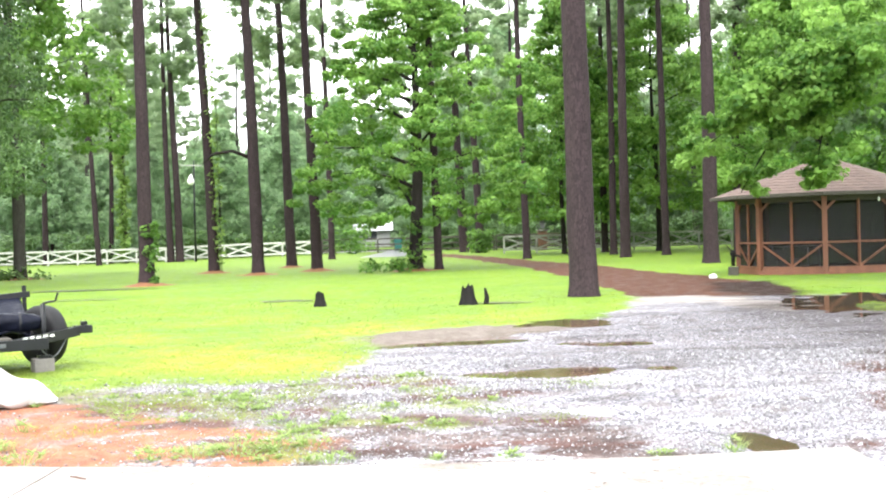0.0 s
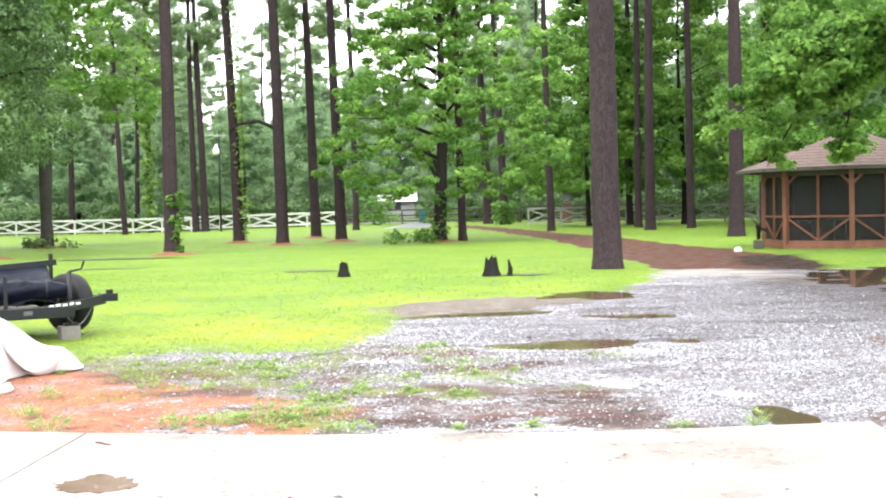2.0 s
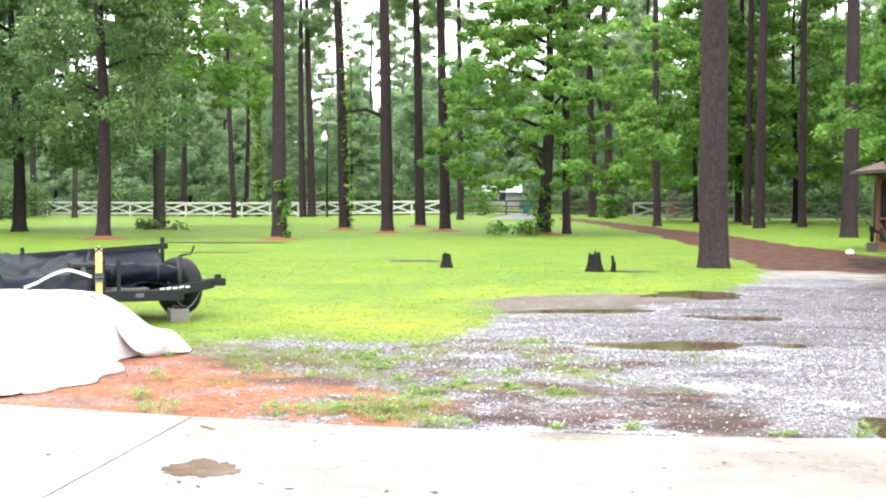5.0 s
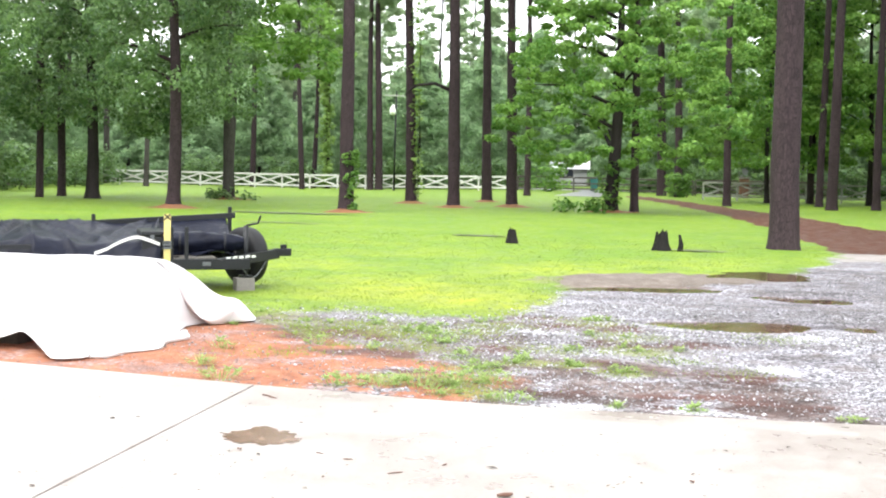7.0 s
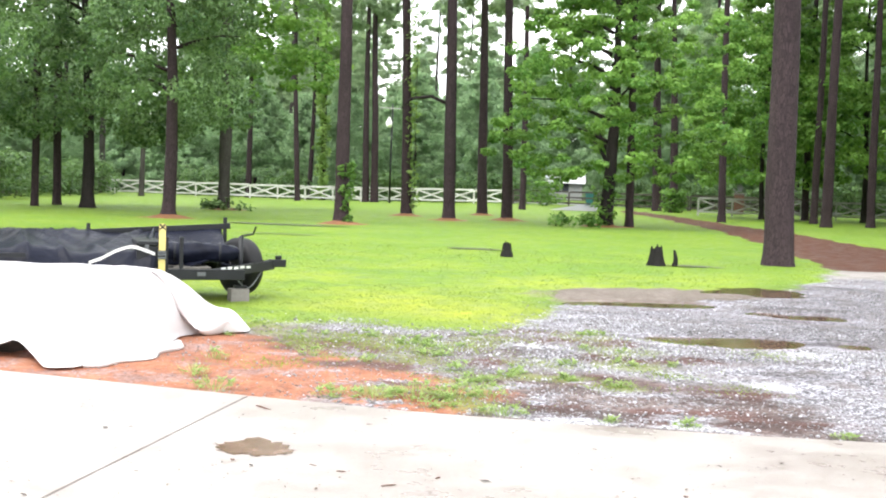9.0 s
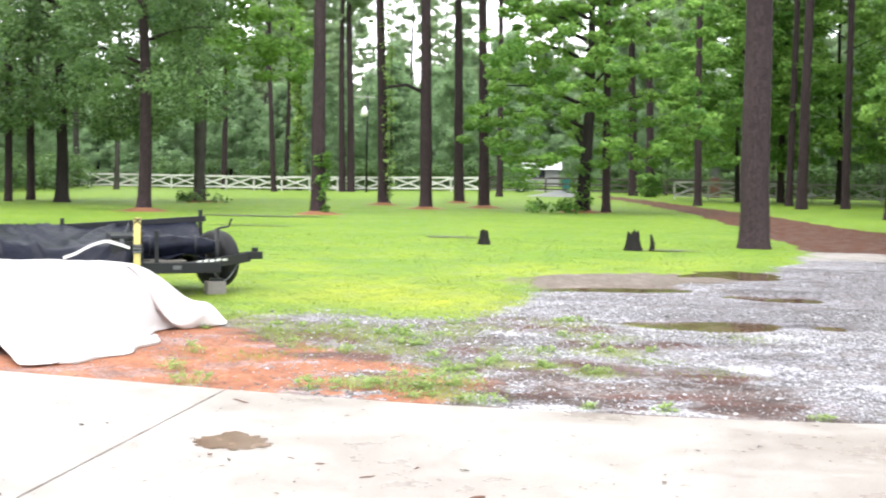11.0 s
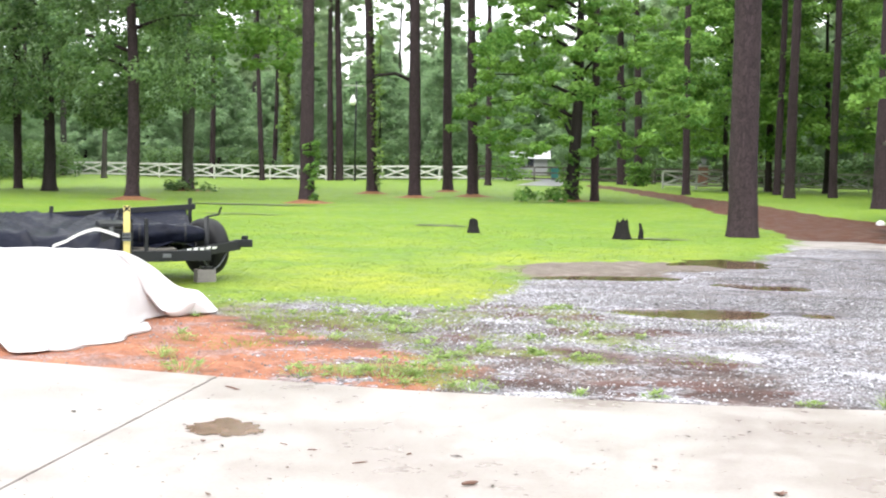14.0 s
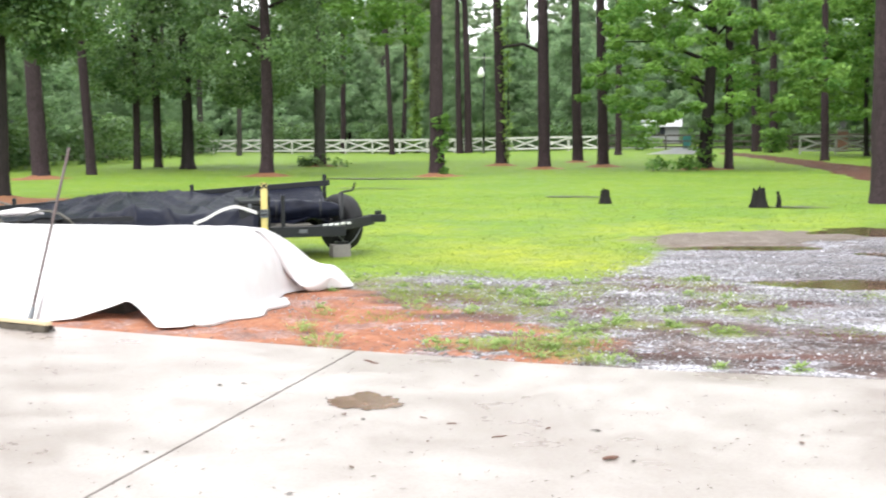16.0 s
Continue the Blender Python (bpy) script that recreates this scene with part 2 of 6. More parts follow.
RED_MUD = [(4.35, 12.4, 0.35, 0.9), (4.95, 13.5, 0.4, 0.8), (3.75, 9.7, 0.4, 1.0), (3.0, 8.1, 0.5, 0.3), (0.75, 9.3, 0.45, 0.28), (0.4, 8.3, 0.75, 0.35), (-0.3, 9.6, 0.5, 0.3), (0.0, 11.1, 0.8, 0.4), (-0.5, 12.2, 0.6, 0.4), (0.7, 9.42, 0.55, 0.35), (-0.43, 9.76, 0.3, 0.3), (-1.06, 12.81, 0.5, 0.3), (0.45, 8.35, 1.1, 0.22), (-2.86, 10.6, 0.7, 0.3), (-1.36, 10.38, 0.3, 0.3), (-0.6, 8.35, 0.4, 0.18), (-2.3, 9.75, 0.55, 0.28), (-3.1, 10.95, 0.7, 0.25), (-1.9, 8.9, 0.3, 0.15)]
DIRT_NEAR = [(-2.4, 7.4), (-2.6, 9.6), (-0.2, 9.9), (1.4, 9.1), (1.8, 7.4)]
# dips that hold water: x, y, half width, half depth, turn
DIPS = [(1.05, 13.15, 1.15, 0.56, 6), (1.98, 16.35, 0.60, 0.40, -4), (2.10, 8.32, 0.25, 0.62, 0), (8.3, 23.3, 2.0, 3.7, -10),
        (-0.15, 16.85, 0.95, 0.36, 16), (1.75, 20.1, 0.80, 0.85, 20)]
# sparse young grass and weeds in the gravel and clay: x, y, half width, half depth
GREEN = [(-1.95, 10.25, 0.32, 0.34), (-1.57, 11.95, 0.40, 0.30), (-0.62, 12.66, 0.30, 0.55), (-0.06, 10.66, 0.45, 0.32), (-2.33, 11.11, 0.42, 0.36), (-1.19, 8.18, 0.28, 0.25),
         (-0.61, 9.72, 0.22, 0.22), (-0.98, 9.64, 0.26, 0.26), (-1.82, 11.36, 0.48, 0.34), (-2.80, 11.66, 0.40, 0.25), (-4.06, 12.09, 0.45, 0.35),
         (-0.86, 10.48, 0.35, 0.30), (-0.18, 9.38, 0.22, 0.2), (-3.57, 11.48, 0.40, 0.25), (-1.6, 8.5, 0.55, 0.32), (-1.35, 9.1, 0.30, 0.30), (-0.2, 11.6, 0.40, 0.35)]
# pale crushed limestone: x, y, half width, half depth
PALE = [(1.04, 9.92, 0.20, 0.28), (1.55, 11.99, 0.30, 0.22), (-0.35, 7.92, 0.42, 0.13), (0.35, 7.90, 0.35, 0.10), (-1.1, 11.6, 0.35, 0.12), (0.2, 12.3, 0.25, 0.1), (1.9, 9.3, 0.25, 0.14)]


def wave(x, y, f, seed):
    """A cheap smooth noise from a few crossing waves."""
    r = np.random.RandomState(seed)
    out = np.zeros_like(x)
    for i in range(7):
        a, p, k = r.uniform(0, 6.28), r.uniform(0, 6.28), f * r.uniform(0.5, 2.0)
        out += np.sin((x * math.cos(a) + y * math.sin(a)) * k + p + 1.3 * np.sin(k * 0.6 * (y * math.cos(a) - x * math.sin(a)) + p * 2))
    return out / 4


def ground_height(x, y):
    x, y = np.asarray(x, float), np.asarray(y, float)
    near = np.exp(-np.maximum(0, np.hypot(x, y - 15) - 20) / 15)
    z = 0.010 * wave(x, y, 2.2, 3) * near + 0.006 * wave(x, y, 7, 4) * near
    for cx, cy, rx, ry, turn in DIPS:
        c, s = math.cos(radians(turn)), math.sin(radians(turn))
        u, v = ((x - cx) * c + (y - cy) * s) / rx, (-(x - cx) * s + (y - cy) * c) / ry
        z -= (0.075 if ry > 0.5 else 0.092) * np.exp(-(u * u + v * v) * 0.9) * (1 + 0.42 * wave(x, y, 4, 9))
    berm = np.exp(-((y - 34.6 - 0.1 * (x - 12)) / 2.0) ** 2) * smooth(x, 7.5, 9.5) * 0.06
    z += 0.085 * np.exp(-((x - 7.75) / 0.32) ** 2 - ((y - 22.2) / 0.8) ** 2)
    slab_in = inside_distance(x, y, SLAB)
    rise = 0.010 * np.maximum(0, np.minimum(y, 130) - 76) * smooth(x, -32, -10)
    return z + rise + berm - 0.02 - 0.16 * smooth(slab_in, 0.02, 0.15)


SLAB = [(-11, 9.25), (-2.70, 7.86), (-1.4, 7.69), (0.2, 7.64), (1.4, 7.70), (2.53, 7.84), (2.5, 5.8), (2.5, -6), (-11, -6)]

BASES = [(-25.5, 39, 0.66), (-18.25, 43.1, 0.52), (-21.4, 57.7, 0.58), (-11.6, 44.0, 0.57), (-12.35, 59.7, 0.5), (-9.28, 54.7, 0.62), (-9.6, 67.8, 0.5),
         (-6.94, 58, 0.54), (-2.0, 54.5, 0.7), (-17.2, 24.6, 0.9)]


def stretch_line(a, b, step, far, ratio):
    """Grid lines: even between a and b, ever wider outside, out to far."""
    mid = list(np.arange(a, b + 1e-6, step))
    lo, hi, s = [], [], step
    while mid[-1] + sum(hi) < far:
        s *= ratio
        hi.append(s)
    up = list(mid[-1] + np.cumsum(hi))
    down = list(mid[0] - np.cumsum(hi))
    return np.array(down[::-1] + mid + up)


def build_ground():
    xs, ys = stretch_line(-7.5, 9.5, 0.085, 1500, 1.06), stretch_line(7.2, 31, 0.085, 1500, 1.045)
    gx, gy = np.meshgrid(xs, ys)
    x, y = gx.ravel(), gy.ravel()
    z = ground_height(x, y)
    nx, ny = len(xs), len(ys)
    i = (np.arange(ny - 1)[:, None] * nx + np.arange(nx - 1)).ravel()
    quads = np.stack([i, i + 1, i + nx + 1, i + nx], 1)
    me = bpy.data.meshes.new("ground")
    me.vertices.add(len(x))
    me.vertices.foreach_set("co", np.stack([x, y, z], 1).astype(np.float32).ravel())
    me.loops.add(len(quads) * 4)
    me.loops.foreach_set("vertex_index", quads.astype(np.int32).ravel())
    me.polygons.add(len(quads))
    me.polygons.foreach_set("loop_start", (np.arange(len(quads)) * 4).astype(np.int32))
    for name, value in masks(x, y).items():
        me.attributes.new(name, "FLOAT", "POINT").data.foreach_set("value", value.astype(np.float32))
    me.update(calc_edges=True)
    me.shade_smooth()
    return me


def masks(x, y):
    edge = 0.35 * wave(x, y, 1.6, 11) + 0.12 * wave(x, y, 6, 12)
    far_edge = edge * np.clip(y / 20, 0.6, 3)
    gravel = smooth(inside_distance(x, y, GRAVEL) + edge * 0.9, -0.8, 0.7)
    dirt = smooth(inside_distance(x, y, ROAD_DIRT) + far_edge * 0.3, -0.25, 0.25)
    clay = smooth(inside_distance(x, y, CLAY) + edge * 0.8, -0.9, 0.6)
    mud = smooth(inside_distance(x, y, MUD) + edge * 1.1 + 0.1 * wave(x, y, 11, 17), -0.5, 0.4)
    near = smooth(inside_distance(x, y, DIRT_NEAR) + edge * 0.9, -0.9, 0.8)
    near = np.maximum(near, 0.62 * smooth(inside_distance(x, y, SPARSE) + edge * 1.2, -0.8, 0.7))
    wet = smooth(inside_distance(x, y, WET) + 1.2 * wave(x * 0.6, y * 1.6, 1.1, 21), -1.3, 1.5)
    wet = wet * (0.65 + 0.6 * smooth(x, 3.6, 6.4))
    gravel *= 1 - np.exp(-(((x - 7.75) / 0.4) ** 2 + ((y - 22.2) / 0.95) ** 2) ** 2)
    sand = smooth(inside_distance(x, y, SAND) + edge * 1.2, -0.6, 0.6)
    red = np.zeros_like(x)
    for rx, ry, ra, rb in RED_MUD:
        red = np.maximum(red, np.exp(-((x - rx) / ra) ** 2 - ((y - ry) / rb) ** 2) * (1 + 0.5 * wave(x, y, 5, 33) + 0.3 * wave(x, y, 12, 34)))
    wet = np.maximum(wet, smooth(inside_distance(x, y, [(6.2, 28.6), (7.2, 33.5), (8.4, 33.0), (8.0, 27.0), (7.0, 25.4)]) + edge * 0.6, -0.5, 0.5) * 1.6)
    def spots(rows, seed):
        out = np.zeros_like(x)
        for px, py, pa, pb in rows:
            out = np.maximum(out, np.exp(-((x - px) / pa) ** 2 - ((y - py) / pb) ** 2) * (1 + 0.45 * wave(x, y, 6, seed) + 0.35 * wave(x, y, 15, seed + 1)))
        return np.clip(out, 0, 1)

    straw = np.zeros_like(x)
    for bx, by, d in BASES:
        straw = np.maximum(straw, smooth(-np.hypot(x - bx, (y - by) * 0.8) / (d * 2.0) + 1 + 0.45 * edge, -0.1, 0.35))
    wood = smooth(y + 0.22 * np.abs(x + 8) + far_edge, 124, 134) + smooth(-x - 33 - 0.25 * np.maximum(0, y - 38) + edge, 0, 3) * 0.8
    return {"gravel": gravel, "dirt": dirt, "clay": clay, "mud": mud, "near": near, "straw": straw, "wet": wet, "sand": sand, "lush_shaded": smooth(y + 2.0 * wave(x, y, 0.45, 51), 15, 27), "red": np.clip(red, 0, 1), "sere": np.clip(np.exp(-((x + 2.3) / 2.1) ** 2 - ((y - 14.3 + 0.15 * (x + 2.3)) / 1.35) ** 2) * (1 + 0.35 * wave(x, y, 1.4, 81) + 0.2 * wave(x, y, 5, 82)), 0, 1), "green": spots(GREEN, 61), "pale": spots(PALE, 71), "wood": np.clip(wood, 0, 1)}


def ground_material():
    m, n, l, b = material("ground", 0.75, 0, 0.22)
    v = coords(n, l)
    big, mid, fine = noise_tex(n, l, v, 0.35, 4), noise_tex(n, l, v, 2.5, 5), noise_tex(n, l, v, 28, 4, 0.7)
    vor = n.new("ShaderNodeTexVoronoi")
    vor.inputs["Scale"].default_value = 42
    l.new(v, vor.inputs["Vector"])
    tuft = noise_tex(n, l, v, 9, 4, 0.7)
    blend = calc(n, l, "MULTIPLY_ADD", fine, 0.4, calc(n, l, "MULTIPLY_ADD", tuft, 0.25, calc(n, l, "MULTIPLY", mid, 0.35)))
    col = mix(n, l, ramp(n, l, big, [(0.40, (0, 0, 0)), (0.60, (1, 1, 1))]), ramp(n, l, blend, [(0.40, (0.050, 0.104, 0.014)), (0.60, (0.168, 0.258, 0.032))]),
              ramp(n, l, blend, [(0.40, (0.098, 0.152, 0.017)), (0.60, (0.285, 0.330, 0.036))]))

    # far lawn: deeper green grass, with tree shade put into its colour
    col = mix(n, l, calc(n, l, "MULTIPLY", attr(n, "lush_shaded"), 0.62), col, ramp(n, l, blend, [(0.40, (0.056, 0.124, 0.009)), (0.60, (0.150, 0.258, 0.022))]))
    col = mix(n, l, calc(n, l, "MULTIPLY", attr(n, "sere"), 0.58), col, ramp(n, l, blend, [(0.40, (0.165, 0.178, 0.018)), (0.60, (0.345, 0.350, 0.036))]))

    def lay(under, mask, colour, soft=0.12, by=blend):
        edge = calc(n, l, "ADD", attr(n, mask), calc(n, l, "MULTIPLY_ADD", by, 0.9, -0.45))
        f = ramp(n, l, edge, [(0.5 - soft, (0, 0, 0)), (0.5 + soft, (1, 1, 1))])
        return mix(n, l, f, under, colour), f

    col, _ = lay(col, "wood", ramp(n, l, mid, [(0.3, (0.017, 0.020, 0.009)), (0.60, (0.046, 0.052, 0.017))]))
    col, _ = lay(col, "straw", ramp(n, l, fine, [(0.3, (0.139, 0.049, 0.020)), (0.60, (0.278, 0.128, 0.058))]))
    stones = ramp(n, l, vor.outputs["Color"], [(0.12, (0.030, 0.027, 0.030)), (0.5, (0.190, 0.184, 0.205)), (0.85, (0.49, 0.485, 0.535))])
    patch = ramp(n, l, mid, [(0.36, (0, 0, 0)), (0.56, (1, 1, 1))])
    stones = mix(n, l, patch, mix(n, l, 0.72, stones, (0.092, 0.070, 0.064)), stones)
    col, gf = lay(col, "gravel", stones, 0.1)
    col, _ = lay(col, "mud", ramp(n, l, blend, [(0.38, (0.060, 0.043, 0.034)), (0.50, (0.125, 0.100, 0.083)), (0.60, (0.235, 0.205, 0.185))]))
    col, _ = lay(col, "sand", ramp(n, l, blend, [(0.38, (0.150, 0.130, 0.118)), (0.52, (0.300, 0.275, 0.262))]), 0.16)
    col, _ = lay(col, "near", ramp(n, l, blend, [(0.40, (0.040, 0.023, 0.022)), (0.50, (0.098, 0.068, 0.063)), (0.60, (0.235, 0.208, 0.205))]), 0.12)
    col, _ = lay(col, "clay", ramp(n, l, blend, [(0.40, (0.130, 0.046, 0.027)), (0.50, (0.258, 0.098, 0.052)), (0.60, (0.315, 0.160, 0.102))]))
    col, _ = lay(col, "red", ramp(n, l, blend, [(0.40, (0.058, 0.026, 0.022)), (0.60, (0.120, 0.066, 0.057))]), 0.22)
    col, _ = lay(col, "dirt", ramp(n, l, blend, [(0.40, (0.042, 0.016, 0.010)), (0.60, (0.108, 0.043, 0.026))]))
    ruts = ramp(n, l, noise_tex(n, l, coords(n, l, "Object", (0.42, 1.9, 1)), 1.0, 5, 0.65), [(0.50, (0, 0, 0)), (0.60, (1, 1, 1))])
    col = mix(n, l, calc(n, l, "MULTIPLY", ruts, calc(n, l, "MULTIPLY", attr(n, "gravel"), 0.7)), col, mix(n, l, 1.0, col, (0.36, 0.33, 0.33), "MULTIPLY"))
    loose = calc(n, l, "MULTIPLY", ramp(n, l, noise_tex(n, l, v, 1.7, 5, 0.7), [(0.52, (0, 0, 0)), (0.58, (1, 1, 1))]), calc(n, l, "MAXIMUM", attr(n, "near"), calc(n, l, "MULTIPLY", attr(n, "clay"), 0.35)), clamp=True)
    col = mix(n, l, loose, col, stones)
    young = ramp(n, l, blend, [(0.40, (0.085, 0.104, 0.028)), (0.60, (0.215, 0.235, 0.070))])
    col, _ = lay(col, "green", mix(n, l, 0.62, col, young), 0.2, fine)
    col, _ = lay(col, "pale", ramp(n, l, vor.outputs["Color"], [(0.1, (0.12, 0.11, 0.12)), (0.6, (0.40, 0.39, 0.42)), (0.9, (0.60, 0.59, 0.62))]), 0.15, tuft)
    col = mix(n, l, calc(n, l, "MULTIPLY", attr(n, "wet"), 0.72), col, mix(n, l, 1.0, col, (0.25, 0.22, 0.22), "MULTIPLY"))
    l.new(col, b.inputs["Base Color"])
    rough = ramp(n, l, mid, [(0.40, (0.55, 0.55, 0.55)), (0.60, (0.9, 0.9, 0.9))])
    l.new(rough, b.inputs["Roughness"])
    bump(n, l, b, mix(n, l, gf, fine, vor.outputs["Distance"]), 0.6, 0.03)
    return m


ground_mesh = build_ground()
ground_mesh.materials.append(ground_material())
tagged(new("ground", ground_mesh), "wet lawn with red clay, dirt track and gravel", "ground", kind="structure")

# muddy rainwater standing in the dips
WATER, wnn, wll, wb = material("muddy_water", 0.09, 0, 0.35)
wll.new(ramp(wnn, wll, noise_tex(wnn, wll, coords(wnn, wll), 1.2), [(0.35, (0.066, 0.038, 0.022)), (0.6, (0.122, 0.079, 0.049))]), wb.inputs["Base Color"])
bump(wnn, wll, wb, noise_tex(wnn, wll, coords(wnn, wll), 22, 2), 0.15, 0.01)
CALM, cnn, cll, cbb = material("still_dark_water", 0.03, 0, 0.5)
cll.new(ramp(cnn, cll, noise_tex(cnn, cll, coords(cnn, cll), 0.8), [(0.3, (0.034, 0.022, 0.013)), (0.7, (0.068, 0.046, 0.029))]), cbb.inputs["Base Color"])
bump(cnn, cll, cbb, noise_tex(cnn, cll, coords(cnn, cll), 9, 2), 0.05, 0.01)
SILT, inn_, ill_, ibb = material("dark_silty_water", 0.16, 0, 0.25)
ill_.new(ramp(inn_, ill_, noise_tex(inn_, ill_, coords(inn_, ill_), 5), [(0.35, (0.034, 0.017, 0.009)), (0.65, (0.068, 0.039, 0.023))]), ibb.inputs["Base Color"])
for i, (cx, cy, rx, ry, turn) in enumerate(DIPS):
    bm = bmesh.new()
    ring = [bm.verts.new((1.6 * rx * math.cos(a) * (1 + 0.06 * math.sin(3 * a)), 1.6 * ry * math.sin(a), 0)) for a in np.linspace(0, 2 * math.pi, 40, endpoint=False)]
    bm.faces.new(ring)
    pd = finish("puddle", bm, CALM if rx > 1.5 else SILT if rx < 0.26 else WATER)
    pd.matrix_world = pose(cx, cy, -0.052 + 0.003 * (i - 3.5), 0, 0, turn)
    tagged(pd, "shallow puddle of muddy rainwater in the drive", "puddle", "puddles in the drive", "structure")

# concrete slab with a sawn joint
def slab_material():
    m, n, l, b = material("concrete", 0.45)
    v = coords(n, l)
    big, mid, fine = noise_tex(n, l, v, 0.55, 5), noise_tex(n, l, v, 2.6, 5, 0.65), noise_tex(n, l, v, 55, 3)
    both = calc(n, l, "MULTIPLY_ADD", mid, 0.3, calc(n, l, "MULTIPLY", big, 0.7))
    col = ramp(n, l, both, [(0.36, (0.196, 0.154, 0.143)), (0.47, (0.232, 0.200, 0.186)), (0.60, (0.300, 0.272, 0.258))])
    col = mix(n, l, 0.12, col, ramp(n, l, fine, [(0.3, (0.150, 0.139, 0.125)), (0.60, (0.449, 0.439, 0.419))]))
    l.new(col, b.inputs["Base Color"])
    l.new(ramp(n, l, both, [(0.36, (0.20, 0.20, 0.20)), (0.60, (0.50, 0.50, 0.50))]), b.inputs["Roughness"])
    bump(n, l, b, fine, 0.15, 0.004)
    return m


CONCRETE = slab_material()
slab = thing("slab", "wet pale concrete slab with a sawn joint", "slab", kind="structure")
for name, corners in (("panel", [(-11, 9.25), (-2.707, 7.866), (-2.727, -6), (-11, -6)]), ("panel", [(-2.694, 7.862), (-2.0, 7.765), (-1.4, 7.69), (-0.6, 7.65), (0.2, 7.64), (0.8, 7.655), (1.4, 7.70), (2.53, 7.84), (2.5, 5.8), (2.5, -6), (-2.714, -6)])):
    bm = bmesh.new()
    f = bm.faces.new([bm.verts.new((x, y, 0.012)) for x, y in corners][::-1])
    bm.normal_update()
    if f.normal.z < 0:
        f.normal_flip()
    out = bmesh.ops.extrude_face_region(bm, geom=[f])
    bmesh.ops.translate(bm, verts=[g for g in out["geom"] if isinstance(g, bmesh.types.BMVert)], vec=(0, 0, -0.15))
    bmesh.ops.recalc_face_normals(bm, faces=bm.faces)
    bmesh.ops.bevel(bm, geom=[e for e in bm.edges if all(v.co.z > 0 for v in e.verts)], offset=0.003, segments=2, affect="EDGES")
    part(name, bm, CONCRETE, slab)

bm = bmesh.new()
bm.faces.new([bm.verts.new(p) for p in ((-2.710, 7.84, -0.004), (-2.730, -5.9, -0.004), (-2.703, -5.9, -0.004), (-2.688, 7.84, -0.004))])
part("joint", bm, mottled("joint_dirt", (0.008, 0.005, 0.004), (0.032, 0.020, 0.015), 12, 0.9), slab, "dark dirt in the sawn joint")


# ---- trees ----
rng = np.random.RandomState(7)


def trunk_bm(d, height, lean, flare=1.5, sides=14, top=0.35, bend=0.12, seed=0.0):
    zs = [-0.15, 0.0, 0.12, 0.3, 0.6, 1.0, 1.6] + list(np.linspace(2.6, height, 12))
    pts, rad = [], []
    for z in zs:
        t = z / height
        pts.append((lean[0] * z + bend * math.sin(z * 0.28 + seed), lean[1] * z + bend * math.cos(z * 0.23 + seed) - bend * math.cos(seed), z))
        rad.append(d / 2 * (1 - (1 - top) * max(0, t) ** 1.1) * (1 + (flare - 1) * math.exp(-max(0, z) / 0.22)))
    off = Vector((bend * math.sin(seed), 0, 0))
    return tube([Vector(p) - off for p in pts], rad, sides, 0.13, seed=seed)


def needle_crown(seed, low, high, reach, n=150, per=42):
    """Loose tufts of needles on whorls of drooping twigs, with sky between them."""
    r = np.random.RandomState(seed)
    clumps = []
    while len(clumps) < n:
        u = r.uniform() ** 0.85
        z, a = low + (high - low) * u, r.uniform(0, 6.28)
        w = reach * (0.35 + 0.65 * math.sin(math.pi * (0.12 + 0.8 * u))) * r.uniform(0.45, 1)
        for s in (1.0, 0.82, 0.62)[:r.randint(1, 4)]:
            clumps.append((w * s * math.cos(a), w * s * math.sin(a), z + 0.10 * w * s + r.normal() * 0.12, r.uniform(0.28, 0.62)))
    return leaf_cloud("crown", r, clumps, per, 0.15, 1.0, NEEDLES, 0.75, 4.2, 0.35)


PINE_CROWNS = [needle_crown(20 + i, 13.4 + i, 25 + i, 3.8) for i in range(3)]
LOW_CROWNS = [needle_crown(30 + i, 7.6 + i, 23 + i, 4.0, 180) for i in range(3)]


def pine(x, y, d, lean=0.0, bark=None, height=26.0, label="", crowns=PINE_CROWNS):
    t = thing("pine_tree", label or "tall straight pine with dark furrowed bark", "tree", pose(x, y, float(ground_height(x, y)) - 0.01), "pines on the lawn")
    tr = part("trunk", trunk_bm(d, height, (lean, rng.uniform(-0.01, 0.01)), 1.2, bend=0.04, seed=rng.uniform(0, 50)), bark or BARK, t, smooth=True)
    c = new("crown", crowns[rng.randint(3)])
    c.parent = t
    c.matrix_basis = pose(lean * 19, 0, 0, 0, 0, rng.uniform(0, 360)) @ Matrix.Diagonal((1.0, 1.0, height / 26, 1))
    return t


